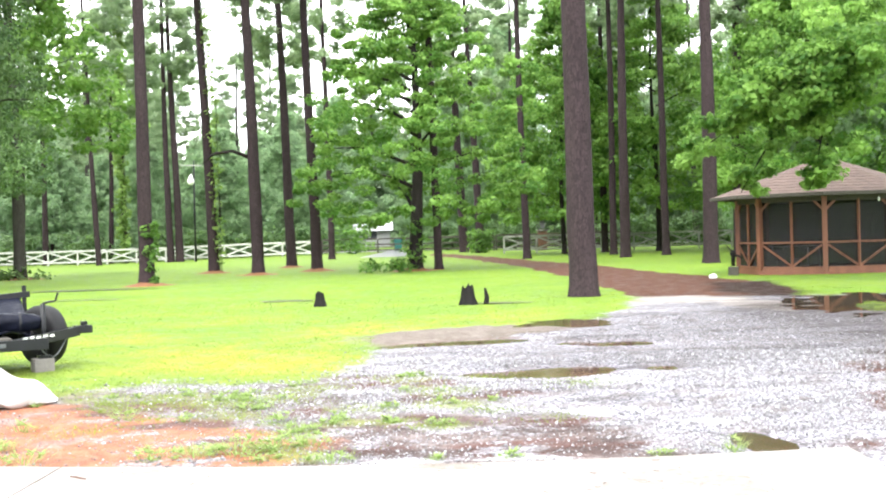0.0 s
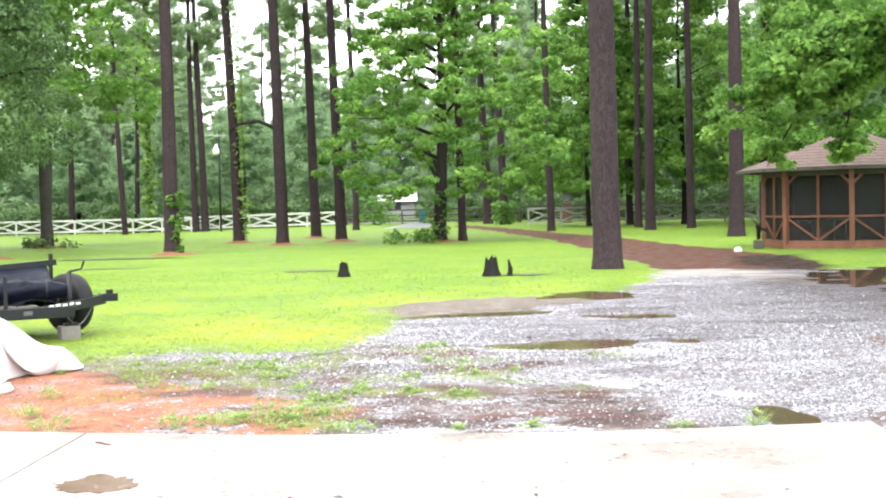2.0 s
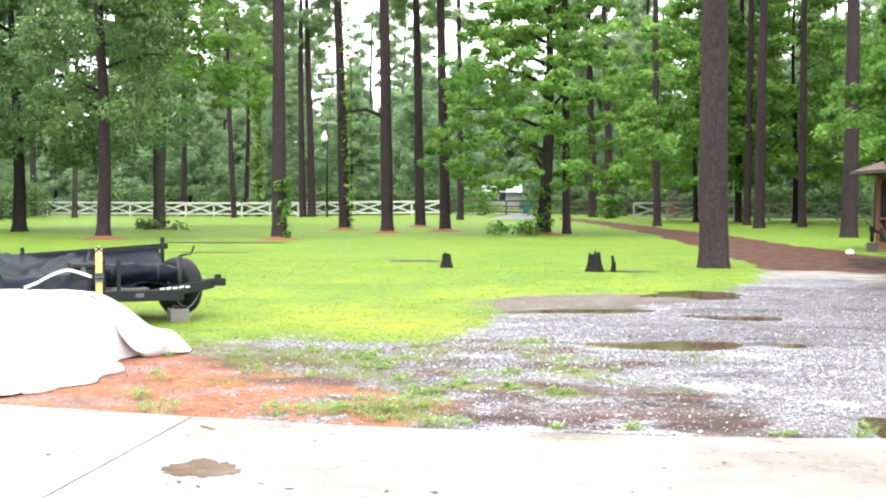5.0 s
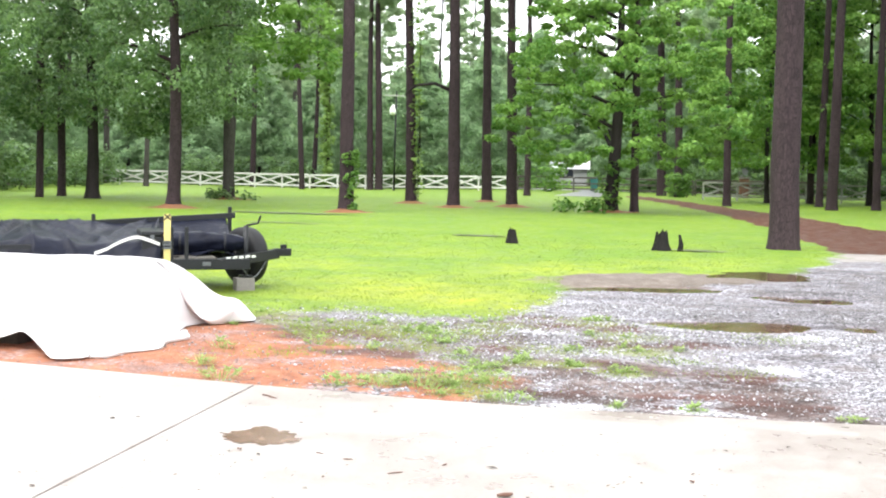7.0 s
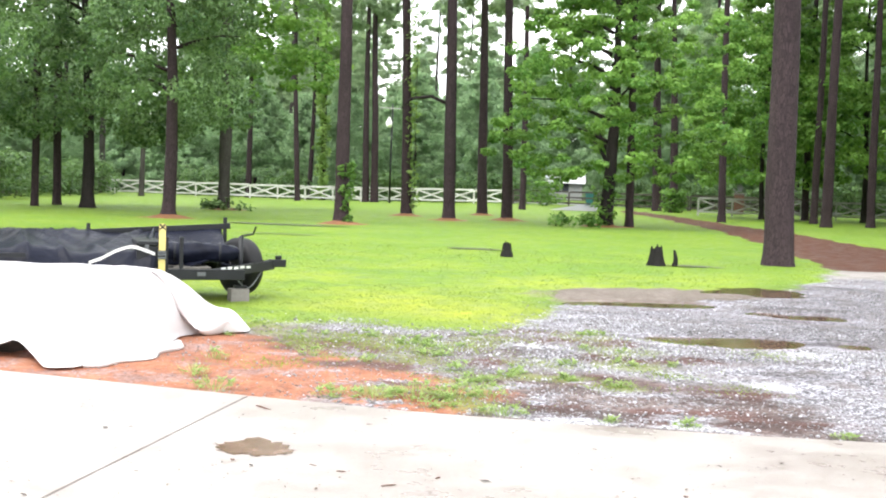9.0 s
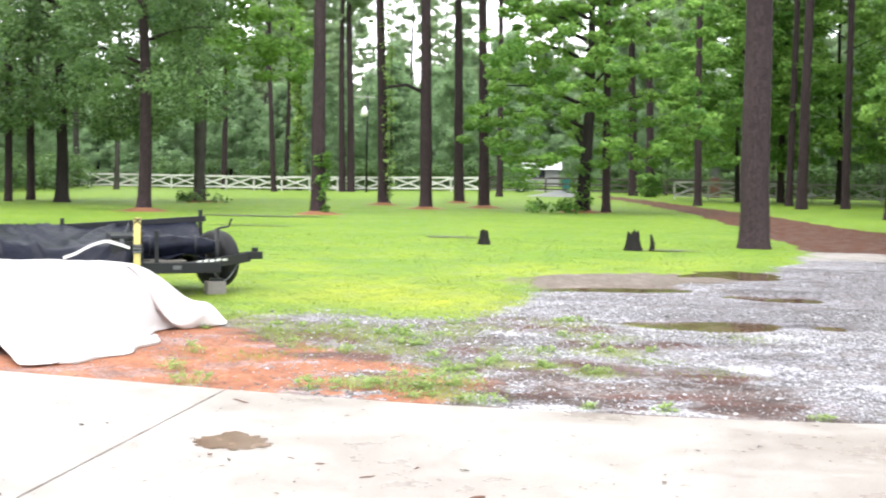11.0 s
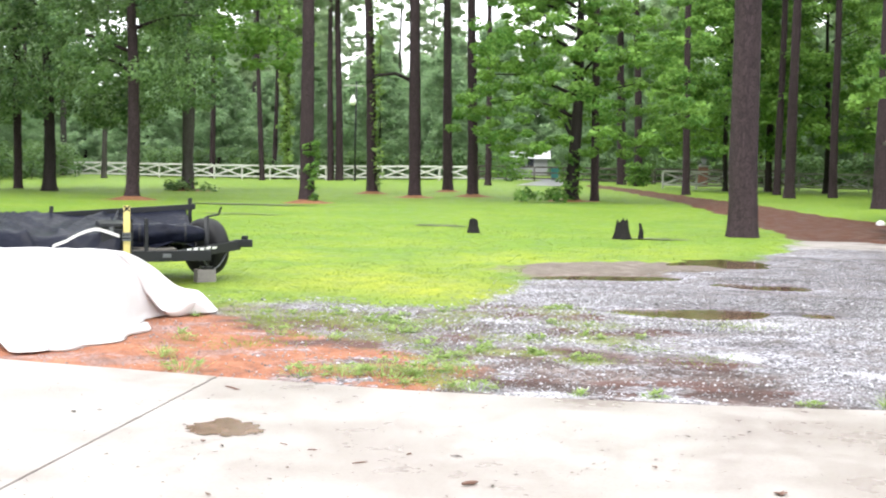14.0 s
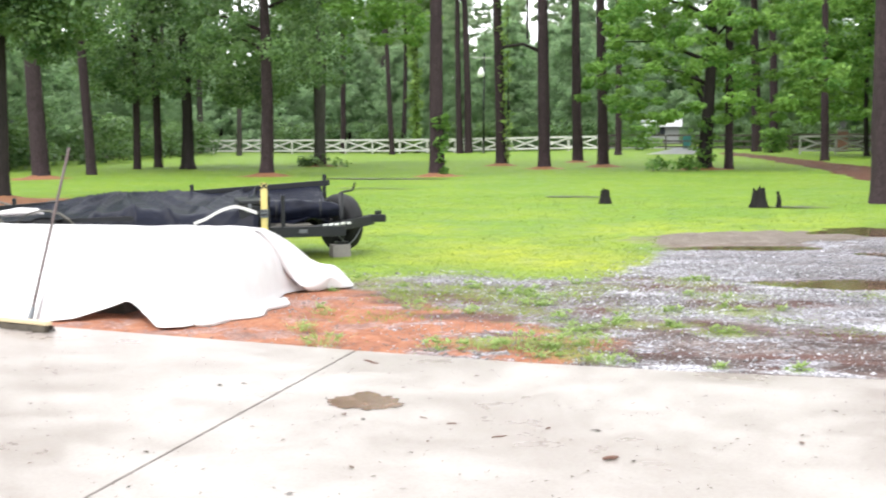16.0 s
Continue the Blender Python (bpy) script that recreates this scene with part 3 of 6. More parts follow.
PINES = [(-25.5, 39.0, 0.64, -0.05), (-26.1, 43.5, 0.42, -0.04), (-28.5, 51.6, 0.36, 0.0), (-29.0, 54.7, 0.42, 0.0),
         (-28.6, 94.0, 0.46, -0.04), (-30.6, 104, 0.45, 0.03), (-36.0, 103, 0.55, 0.0), (-29.1, 103.2, 0.5, 0.0), (-11.63, 44.0, 0.56, -0.010),
         (-23.6, 97.0, 0.58, -0.01), (-22.9, 97.2, 0.66, -0.02), (-12.35, 59.7, 0.56, -0.030), (-9.28, 54.7, 0.60, -0.024), (-9.57, 67.8, 0.60, -0.028),
         (-6.94, 58.0, 0.54, -0.018), (-9.24, 86.4, 0.50, -0.013), (-0.96, 55.5, 0.40, -0.01), (0.46, 97.0, 0.76, -0.03), (1.74, 94.0, 0.66, -0.037),
         (4.23, 73.3, 0.48, -0.014), (5.4, 112, 0.6, 0.0), (2.92, 28.0, 0.67, -0.018), (10.5, 85.0, 0.50, 0.0), (13.35, 114.5, 0.6, 0.0), (11.65, 94.3, 0.5, 0.0),
         (10.21, 78.3, 0.5, 0.0), (9.79, 69.8, 0.62, 0.013), (11.24, 53.0, 0.68, 0.002), (14.6, 62.0, 0.5, 0.01), (15.2, 63.0, 0.45, 0.0)]
for x, y, d, lean in PINES:
    t = pine(x, y, d, lean, height=22 + 6 * rng.uniform())
    if x == -9.28:
        part("limb", tube([(-0.3, 0, 5.45), (-1.0, -0.1, 5.75), (-1.9, -0.1, 5.65), (-2.4, -0.1, 5.2)], [0.09, 0.075, 0.06, 0.03], 7, 0.15), BARK_DARK, t, smooth=True)
pine(12.79, 73.2, 0.50, -0.012)
pine(-21.44, 57.7, 0.58, -0.008, BARK_GREY, label="pine with pale lichen on its lower bark")


def limbs(t, r, height, spread, n, low, thick, mat, seed=0):
    """Limbs that leave the trunk and bend up and out; returns their ends."""
    ends = []
    for i in range(n):
        z0 = low + (height - low) * (i + 0.5) / n * 0.85
        a, reach = r.uniform(0, 6.28), spread * r.uniform(0.55, 1.0) * (1 - 0.45 * i / n)
        pts = [Vector((math.cos(a) * reach * u, math.sin(a) * reach * u, z0 + reach * (0.55 * u - 0.30 * u * u))) + Vector(r.normal(size=3)) * 0.10 * u * reach * 0.4 for u in (0, 0.3, 0.6, 1.0)]
        part("limb", tube(pts, [thick, thick * 0.7, thick * 0.45, thick * 0.14], 7, 0.1, seed=i), mat, t, smooth=True)
        ends += [pts[1], pts[2], pts[3]]
    return ends


def broadleaf(name, label, x, y, d, height, crown_low, reach, n, per, leaf, mat, bark, seed, shape=0.6, lean=(0, 0), offset=(0, 0), n_limbs=9, r=(0.5, 1.1), limb_low=None, extra=(), level=1.0, vary=0.16):
    q = np.random.RandomState(seed)
    t = thing(name, label, "tree", pose(x, y, float(ground_height(x, y)) - 0.01))
    part("trunk", trunk_bm(d, height * 0.92, lean, 1.5, bend=0.18, top=0.2, seed=seed), bark, t, smooth=True)
    ends = limbs(t, q, height * 0.9, reach, n_limbs, limb_low or crown_low + 0.6, d * 0.16, bark, seed)
    clumps = crown_clumps(q, n, crown_low, height, reach, shape, r)
    clumps = [(cx + offset[0] + lean[0] * cz, cy + offset[1] + lean[1] * cz, cz, cr) for cx, cy, cz, cr in clumps]
    clumps += [(*e, q.uniform(*r)) for e in ends]
    for (ax, ay, az), (bx, by, bz), count, size in extra:
        part("bough", tube([(ax, ay, az), ((ax + bx) / 2, (ay + by) / 2, (az + bz) / 2 + 0.5), (bx, by, bz)], [0.05, 0.03, 0.01], 6), bark, t, smooth=True)
        for k in range(count):
            u = q.uniform(0.15, 1.0)
            clumps.append((ax + (bx - ax) * u + q.normal() * 0.3, ay + (by - ay) * u + q.normal() * 0.3, az + (bz - az) * u + 0.5 * math.sin(math.pi * u) + q.normal() * 0.22, size * q.uniform(0.7, 1.2)))
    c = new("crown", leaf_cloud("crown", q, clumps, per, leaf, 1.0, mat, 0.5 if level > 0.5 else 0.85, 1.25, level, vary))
    c.parent = t
    return t


broadleaf("sweetgum_tree", "broad sweetgum with bright green star leaves low to the lawn", -2.0, 54.5, 0.62, 14.5, 2.2, 5.9, 400, 105, 0.165, SWEETGUM, BARK_DARK, 31, 0.75, n_limbs=18, limb_low=2.6, r=(0.28, 0.66), level=0.6, vary=0.28)
broadleaf("oak_tree", "dark green oak with dense hanging foliage", -26.05, 52.0, 0.6, 15, 3.3, 6.4, 520, 100, 0.17, OAK, BARK_DARK, 32, 0.7, n_limbs=12, r=(0.35, 0.8), level=0.35, vary=0.28)
broadleaf("oak_tree", "straight oak with leafy boughs half way up its trunk", -18.25, 43.1, 0.52, 17, 3.7, 3.4, 300, 95, 0.135, OAK, BARK, 38, 0.55, n_limbs=11, r=(0.3, 0.7), level=0.35, vary=0.28,
          extra=[((0.2, 0, 11.0), (1.9, -0.8, 7.4), 70, 0.55), ((0.1, 0, 11.5), (1.2, 0.3, 8.4), 40, 0.55)])
broadleaf("oak_tree", "leaning dark oak at the lawn's edge", -17.2, 24.6, 0.42, 11, 4.0, 2.9, 260, 150, 0.10, OAK, BARK_DARK, 33, 0.7, lean=(0.06, 0.02), n_limbs=9, r=(0.35, 0.8), level=0.4, vary=0.25, extra=[((0, 0, 4.6), (1.9, -0.7, 3.4), 40, 0.42), ((0, 0, 5.4), (2.4, -0.9, 4.5), 50, 0.5)])
broadleaf("maple_tree", "maple with pale green leaves spreading over the shelter", 15.6, 31.0, 0.45, 13, 4.9, 7.0, 330, 95, 0.155, MAPLE, BARK_DARK, 34, 0.7, n_limbs=14, r=(0.3, 0.7), offset=(-1.0, 0), level=0.6, vary=0.22,
          extra=[((-5.0, 1.2, 6.2), (-5.75, 2.1, 2.55), 40, 0.36), ((-5.6, 1.6, 5.2), (-7.4, 3.4, 2.55), 26, 0.30), ((-4.6, 0.6, 6.4), (-8.2, 2.0, 4.3), 46, 0.46), ((-3.0, 0.4, 6.2), (-7.0, 1.2, 5.0), 40, 0.5), ((-5.8, 1.4, 5.0), (-8.9, 2.6, 3.6), 30, 0.40)])
broadleaf("sweetgum_tree", "young sweetgum behind the dirt track", 7.5, 84.0, 0.35, 18, 2.5, 6.0, 380, 75, 0.24, MAPLE, BARK_DARK, 35, 0.7, n_limbs=12, level=0.6, vary=0.22)
broadleaf("sweetgum_tree", "young sweetgum behind the shelter", 17.5, 58.0, 0.35, 17, 2.5, 6.2, 420, 80, 0.20, MAPLE, BARK_DARK, 36, 0.7, n_limbs=12, level=0.6, vary=0.22)
broadleaf("sweetgum_tree", "tall leafy sweetgum at the edge of the woods", 14.2, 84.0, 0.4, 20, 3.0, 6.5, 420, 75, 0.24, MAPLE, BARK_DARK, 39, 0.7, n_limbs=12, level=0.6, vary=0.22)
broadleaf("sweetgum_tree", "tall leafy sweetgum at the edge of the woods", 21.5, 74.0, 0.4, 20, 3.0, 6.5, 420, 75, 0.22, MAPLE, BARK_DARK, 40, 0.7, n_limbs=12, level=0.6, vary=0.22)
broadleaf("hickory_tree", "yellow-green tree with hanging leafy boughs", -22.1, 59.6, 0.3, 15, 6.2, 5.0, 130, 55, 0.25, SWEETGUM, BARK_GREY, 37, 0.7, n_limbs=9, offset=(1.1, 0.4), level=0.7)

# woods beyond the fence
BG = []
for i in range(4):
    q = np.random.RandomState(60 + i)
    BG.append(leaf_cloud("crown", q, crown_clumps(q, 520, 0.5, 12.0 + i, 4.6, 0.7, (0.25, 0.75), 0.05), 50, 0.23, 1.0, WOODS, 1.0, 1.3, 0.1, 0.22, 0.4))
BG_TRUNK = trunk_bm(0.35, 9.5, (0.01, 0), 1.3, 8, seed=3)
bgt = bpy.data.meshes.new("trunk")
BG_TRUNK.to_mesh(bgt)
BG_TRUNK.free()
bgt.materials.append(BARK)


def wood_tree(x, y, s, sz):
    if (-17 < x * 150 / y < -6 or 7 < x * 150 / y < 13) and 100 < y < 160:
        return
    # the woods are lower behind the lamp, where the sky shows
    if -0.31 < x / y < -0.235:
        sz = min(sz, 0.0073 * y)
    elif -0.235 < x / y < -0.13:
        sz = min(sz, 0.0093 * y)
    t = thing("woodland_tree", "leafy woodland tree, haze put into its pale green, beyond the lawn", "tree", pose(x, y, float(ground_height(x, y)) - 0.05, 0, 0, rng.uniform(0, 360)), "woodland trees")
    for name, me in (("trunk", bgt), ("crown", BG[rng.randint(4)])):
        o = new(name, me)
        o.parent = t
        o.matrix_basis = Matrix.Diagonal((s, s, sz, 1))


for i in range(74):
    row = i % 3
    x = -95 + 190 * (i + rng.uniform(0, 1)) / 74
    wood_tree(x, 116 + 13 * row + rng.uniform(-4, 4) + max(0, abs(x) - 60) * 0.2, rng.uniform(0.85, 1.3), rng.uniform(0.75, 1.25) * (1.25 if x > 2 else 0.95))
for i in range(24):
    wood_tree(-34 - 0.75 * i - rng.uniform(0, 16), 42 + 2.6 * i + rng.uniform(-2, 2), rng.uniform(0.6, 1.0), rng.uniform(0.6, 1.1))
for i in range(18):
    wood_tree(22 + rng.uniform(0, 26), 50 + 3.6 * i + rng.uniform(-2, 2), rng.uniform(0.8, 1.2), rng.uniform(0.8, 1.25))
for i in range(16):
    wood_tree(1 + 2.2 * i + rng.uniform(-1, 1), 122 + rng.uniform(-3, 25), rng.uniform(1.0, 1.3), rng.uniform(1.3, 1.8))
for i in range(44):
    wood_tree(-70 + 3.2 * i + rng.uniform(-2, 2), 165 + rng.uniform(-8, 14), rng.uniform(1.2, 1.6), rng.uniform(1.1, 1.75))
# far pines take the grey bark, distance haze put into its colour
for i in range(30):
    a = rng.uniform(-70, 65)
    pine(a, 125 + rng.uniform(0, 45), rng.uniform(0.4, 0.65), rng.uniform(-0.03, 0.03), height=rng.uniform(22, 29), label="tall far pine in the woods, bark greyed for haze", bark=BARK_GREY, crowns=LOW_CROWNS)
for i in range(14):
    pine(-38 - rng.uniform(0, 26), 50 + rng.uniform(0, 50), rng.uniform(0.35, 0.6), rng.uniform(-0.03, 0.03), label="tall far pine in the woods, bark greyed for haze", bark=BARK_GREY, crowns=LOW_CROWNS)
for i in range(12):
    pine(16 + rng.uniform(0, 26), 66 + rng.uniform(0, 50), rng.uniform(0.35, 0.6), rng.uniform(-0.03, 0.03), label="tall far pine in the woods, bark greyed for haze", bark=BARK_GREY, crowns=LOW_CROWNS)


for i in range(6):
    # thin crowns against the open sky beyond the fence
    y = 118 + rng.uniform(0, 50)
    pine(-y * rng.uniform(0.12, 0.33), y, rng.uniform(0.35, 0.55), rng.uniform(-0.03, 0.03), height=rng.uniform(20, 27), label="tall far pine in the woods, bark greyed for haze", bark=BARK_GREY, crowns=LOW_CROWNS)


# low mounds of pine straw round the trunks
STRAW = mottled("pine_straw", (0.100, 0.034, 0.015), (0.262, 0.112, 0.048), 5.0, 0.85, 0, (1, 1, 1), 26, 0.8, 0.02)
for i, (x, y, d) in enumerate(BASES):
    bm = bmesh.new()
    r, rows = d * (1.75 + 0.4 * math.sin(i * 2.1)), []
    for k in range(7):
        u = k / 6
        rows.append([bm.verts.new((r * u * (1 + 0.22 * noise.noise(Vector((math.cos(a) * 2, math.sin(a) * 2, i)))) * math.cos(a), r * u * (1 + 0.22 * noise.noise(Vector((math.cos(a) * 2, math.sin(a) * 2, i)))) * math.sin(a),
                                   0.22 * (1 - u) ** 1.4 - 0.02 * u + 0.03 * noise.noise(Vector((math.cos(a) * 3 * u, math.sin(a) * 3 * u, i + 9))))) for a in np.linspace(0, 2 * math.pi, 24, endpoint=False)])
    for r0, r1 in zip(rows, rows[1:]):
        for k in range(24):
            bm.faces.new((r0[k], r1[k], r1[(k + 1) % 24], r0[(k + 1) % 24]))
    bmesh.ops.remove_doubles(bm, verts=bm.verts, dist=0.002)
    o = finish("straw_mound", bm, STRAW, smooth=True)
    o.matrix_world = pose(x, y, float(ground_height(x, y)))
    tagged(o, "low mound of orange pine straw round a trunk", "straw mound", "straw mounds round the trunks", "structure")


# ---- materials of the things ----
CEDAR = mottled("reddish_timber", (0.085, 0.028, 0.015), (0.25, 0.098, 0.053), 3.0, 0.6, 0, (1, 1, 0.25), 40, 0.35, 0.006)
ROOF = mottled("brown_shingle", (0.055, 0.036, 0.031), (0.185, 0.122, 0.102), 4.5, 0.85, 0, (1, 1, 1), 24, 0.6, 0.012)
SCREEN, sn, sl, sb = material("insect_screen", 0.8)
sb.inputs["Base Color"].default_value = (0.0035, 0.0035, 0.004, 1)
str_ = sn.new("ShaderNodeBsdfTransparent")
smx = sn.new("ShaderNodeMixShader")
smx.inputs[0].default_value = 0.85
sl.new(str_.outputs[0], smx.inputs[1])
sl.new(sb.outputs[0], smx.inputs[2])
sl.new(smx.outputs[0], sn["Material Output"].inputs[0])
WHITE_PAINT = mottled("white_fence_paint", (0.425, 0.425, 0.399), (0.697, 0.697, 0.671), 1.6, 0.6, 0, (1, 1, 1), 25, 0.2, 0.004)
OLD_PAINT = mottled("weathered_fence_paint", (0.25, 0.255, 0.235), (0.48, 0.485, 0.455), 1.6, 0.7, 0, (1, 1, 1), 25, 0.3, 0.004)
DARK_WOOD = mottled("old_wood_and_eave_shade", (0.030, 0.027, 0.021), (0.084, 0.075, 0.060), 2, 0.8, 0, (1, 1, 1), 25, 0.4, 0.005)
BLACK_STEEL = mottled("black_painted_steel", (0.006, 0.007, 0.008), (0.016, 0.017, 0.020), 3, 0.38, 0.0, (1, 1, 1), 50, 0.1, 0.003, 0.25)
RUBBER = mottled("tyre_rubber", (0.006, 0.006, 0.007), (0.017, 0.017, 0.018), 5, 0.55, 0, (1, 1, 1), 60, 0.3, 0.004, 0.2)
BLACK_SHEET = mottled("black_plastic_sheet", (0.0035, 0.004, 0.008), (0.011, 0.013, 0.024), 1.2, 0.33, 0, (1, 1, 1), 11, 0.6, 0.05, 0.09)
WHITE_SHEET = mottled("white_tarpaulin", (0.70, 0.675, 0.68), (0.82, 0.81, 0.82), 0.9, 0.45, 0, (1, 1, 1), 7, 0.25, 0.03)
tl = WHITE_SHEET.node_tree
tr_ = tl.nodes.new("ShaderNodeBsdfTranslucent")
tr_.inputs["Color"].default_value = (0.76, 0.70, 0.69, 1)
tm_ = tl.nodes.new("ShaderNodeMixShader")
tm_.inputs[0].default_value = 0.32
tl.links.new(tl.nodes["Principled BSDF"].outputs[0], tm_.inputs[1])
tl.links.new(tr_.outputs[0], tm_.inputs[2])
tl.links.new(tm_.outputs[0], tl.nodes["Material Output"].inputs[0])
GREY_RIM = mottled("grey_wheel_steel", (0.060, 0.066, 0.072), (0.144, 0.150, 0.162), 4, 0.4, 0.5, (1, 1, 1), 40, 0.1, 0.003)
CINDER = mottled("concrete_block", (0.132, 0.120, 0.114), (0.240, 0.222, 0.210), 5, 0.9, 0, (1, 1, 1), 60, 0.5, 0.006)
YELLOW = mottled("yellow_plastic", (0.44, 0.34, 0.10), (0.62, 0.52, 0.21), 4, 0.45, 0, (1, 1, 1), 40, 0.1, 0.002)
LABEL_WHITE = mottled("white_marking", (0.55, 0.55, 0.55), (0.78, 0.78, 0.78), 6, 0.5)
CHAR = mottled("charred_wood", (0.004, 0.004, 0.004), (0.022, 0.020, 0.019), 4, 0.9, 0, (1, 1, 0.3), 26, 0.9, 0.03, 0.12)
PALE_WOOD = mottled("pale_varnished_wood", (0.42, 0.33, 0.20), (0.55, 0.45, 0.29), 6, 0.5, 0, (0.2, 1, 1), 40, 0.2, 0.003)
BRISTLE = mottled("dark_bristles", (0.028, 0.022, 0.016), (0.085, 0.068, 0.045), 8, 0.8, 0, (1, 1, 1), 90, 0.6, 0.006)
HANDLE = mottled("worn_wood_handle", (0.035, 0.022, 0.022), (0.085, 0.056, 0.050), 5, 0.5, 0, (1, 1, 0.2), 40, 0.2, 0.003)
CAR_PAINT, cn, cl_, cb = material("silver_car_paint", 0.22, 0.35, 0.6)
cl_.new(ramp(cn, cl_, noise_tex(cn, cl_, coords(cn, cl_), 2.0), [(0.3, (0.46, 0.48, 0.51)), (0.7, (0.53, 0.55, 0.575))]), cb.inputs["Base Color"])
RED_LENS = mottled("red_lamp_lens", (0.085, 0.005, 0.009), (0.14, 0.009, 0.015), 8, 0.15)
CAR_GLASS, gn, gl, gb = material("dark_car_glass", 0.05, 0, 0.6)
gb.inputs["Base Color"].default_value = (0.012, 0.016, 0.03, 1)
DARK_PLASTIC = mottled("dark_plastic", (0.012, 0.013, 0.02), (0.03, 0.032, 0.045), 4, 0.5)
ALLOY = mottled("alloy_wheel", (0.45, 0.46, 0.48), (0.62, 0.63, 0.65), 4, 0.3, 0.7)
BRICK = mottled("red_brick", (0.102, 0.045, 0.030), (0.192, 0.096, 0.066), 5, 0.85, 0, (1, 1, 1), 30, 0.4, 0.006)
SIDING = mottled("white_siding", (0.36, 0.372, 0.384), (0.48, 0.486, 0.492), 1.0, 0.6)
TEAL = mottled("teal_plastic", (0.006, 0.084, 0.072), (0.018, 0.144, 0.120), 3, 0.5)
ASPHALT = mottled("wet_asphalt", (0.063, 0.063, 0.066), (0.140, 0.140, 0.147), 0.5, 0.35, 0, (1, 1, 1), 20, 0.3, 0.01)
GLOBE = mottled("milky_lamp_glass", (0.80, 0.80, 0.80), (0.88, 0.88, 0.88), 4, 0.3)


def gz(x, y):
    return float(ground_height(x, y))


# ---- screened garden shelter, eight-sided ----
def gazebo(cx, cy, turn):
    g = thing("gazebo", "eight-sided screened garden shelter of reddish timber with brown shingle roof", "gazebo", pose(cx, cy, 0.02, 0, 0, turn))
    R, top, rail = 2.80, 2.28, 0.97
    vs = [Vector((R * math.sin(radians(45 * k)), -R * math.cos(radians(45 * k)), 0)) for k in range(8)]
    bm = bmesh.new()
    low = [bm.verts.new(v * 1.03 + Vector((0, 0, -0.25))) for v in vs]
    up = [bm.verts.new(v * 1.03 + Vector((0, 0, 0.10))) for v in vs]
    bm.faces.new(up)
    for k in range(8):
        bm.faces.new((low[k], low[(k + 1) % 8], up[(k + 1) % 8], up[k]))
    part("floor_deck", bm, CEDAR, g)
    for k in range(8):
        a, b = vs[k], vs[(k + 1) % 8]
        along = (b - a).normalized()
        m = (a + b) / 2
        ang = math.degrees(math.atan2(a.y, a.x))
        part("post", box(-0.075, 0.075, -0.075, 0.075, 0.08, top + 0.1, 0.012, None, Matrix.Translation(a) @ pose(0, 0, 0, 0, 0, ang)), CEDAR, g)
        part("mullion", beam(m + Vector((0, 0, 0.12)), m + Vector((0, 0, top)), 0.07, 0.05), CEDAR, g)
        for z, h in ((0.16, 0.12), (rail, 0.06), (top + 0.04, 0.16)):
            # dark wood on the top rail stands in for shade under the eave
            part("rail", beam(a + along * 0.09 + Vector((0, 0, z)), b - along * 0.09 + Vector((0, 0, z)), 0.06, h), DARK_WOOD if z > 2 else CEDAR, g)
        part("brace", beam(a + along * 0.1 + Vector((0, 0, rail - 0.08)), m - along * 0.03 + Vector((0, 0, 0.24)), 0.04, 0.055), CEDAR, g)
        part("brace", beam(b - along * 0.1 + Vector((0, 0, rail - 0.08)), m + along * 0.03 + Vector((0, 0, 0.24)), 0.04, 0.055), CEDAR, g)
        for s, p in ((1, a), (-1, b)):
            part("bracket", beam(p + along * s * 0.05 + Vector((0, 0, top - 0.30)), p + along * s * 0.34 + Vector((0, 0, top - 0.02)), 0.045, 0.07), CEDAR, g)
        inn = 0.985
        bm = bmesh.new()
        bm.faces.new([bm.verts.new(Vector((p.x * inn, p.y * inn, z))) for p, z in ((a, 0.15), (b, 0.15), (b, top), (a, top))])
        part("screen", bm, SCREEN, g, "dark insect screen")
        for f in (0.2, 0.5, 0.8):
            e = a.lerp(b, f)
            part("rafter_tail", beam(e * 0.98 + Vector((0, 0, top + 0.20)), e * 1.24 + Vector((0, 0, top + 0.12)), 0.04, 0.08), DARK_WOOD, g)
    # roof of eight slopes, each laid in overlapping courses of shingle
    Re, ze, zp, courses = 3.68, 2.47, 3.74, 13
    for k in range(8):
        d0 = Vector((math.sin(radians(45 * k)), -math.cos(radians(45 * k)), 0))
        d1 = Vector((math.sin(radians(45 * (k + 1))), -math.cos(radians(45 * (k + 1))), 0))
        bm = bmesh.new()
        u = [bm.verts.new(v) for v in (d0 * Re + Vector((0, 0, ze - 0.03)), d1 * Re + Vector((0, 0, ze - 0.03)), Vector((0, 0, zp - 0.04)))]
        bm.faces.new(u[::-1])
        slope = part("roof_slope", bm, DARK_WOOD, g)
        h = lambda r: ze + (zp - ze) * (1 - r / Re)
        for c in range(courses):
            bm = bmesh.new()
            r0, r1 = Re * (1 - c / courses), max(0.001, Re * (1 - (c + 1.12) / courses))
            z0, z1 = h(r0) + 0.020, h(r1) + 0.008
            q = [bm.verts.new(d0 * r0 + Vector((0, 0, z0))), bm.verts.new(d1 * r0 + Vector((0, 0, z0))), bm.verts.new(d1 * r1 + Vector((0, 0, z1))), bm.verts.new(d0 * r1 + Vector((0, 0, z1)))]
            bm.faces.new(q)
            w = [bm.verts.new(d0 * r0 + Vector((0, 0, z0 - 0.03))), bm.verts.new(d1 * r0 + Vector((0, 0, z0 - 0.03)))]
            bm.faces.new((w[0], w[1], q[1], q[0]))
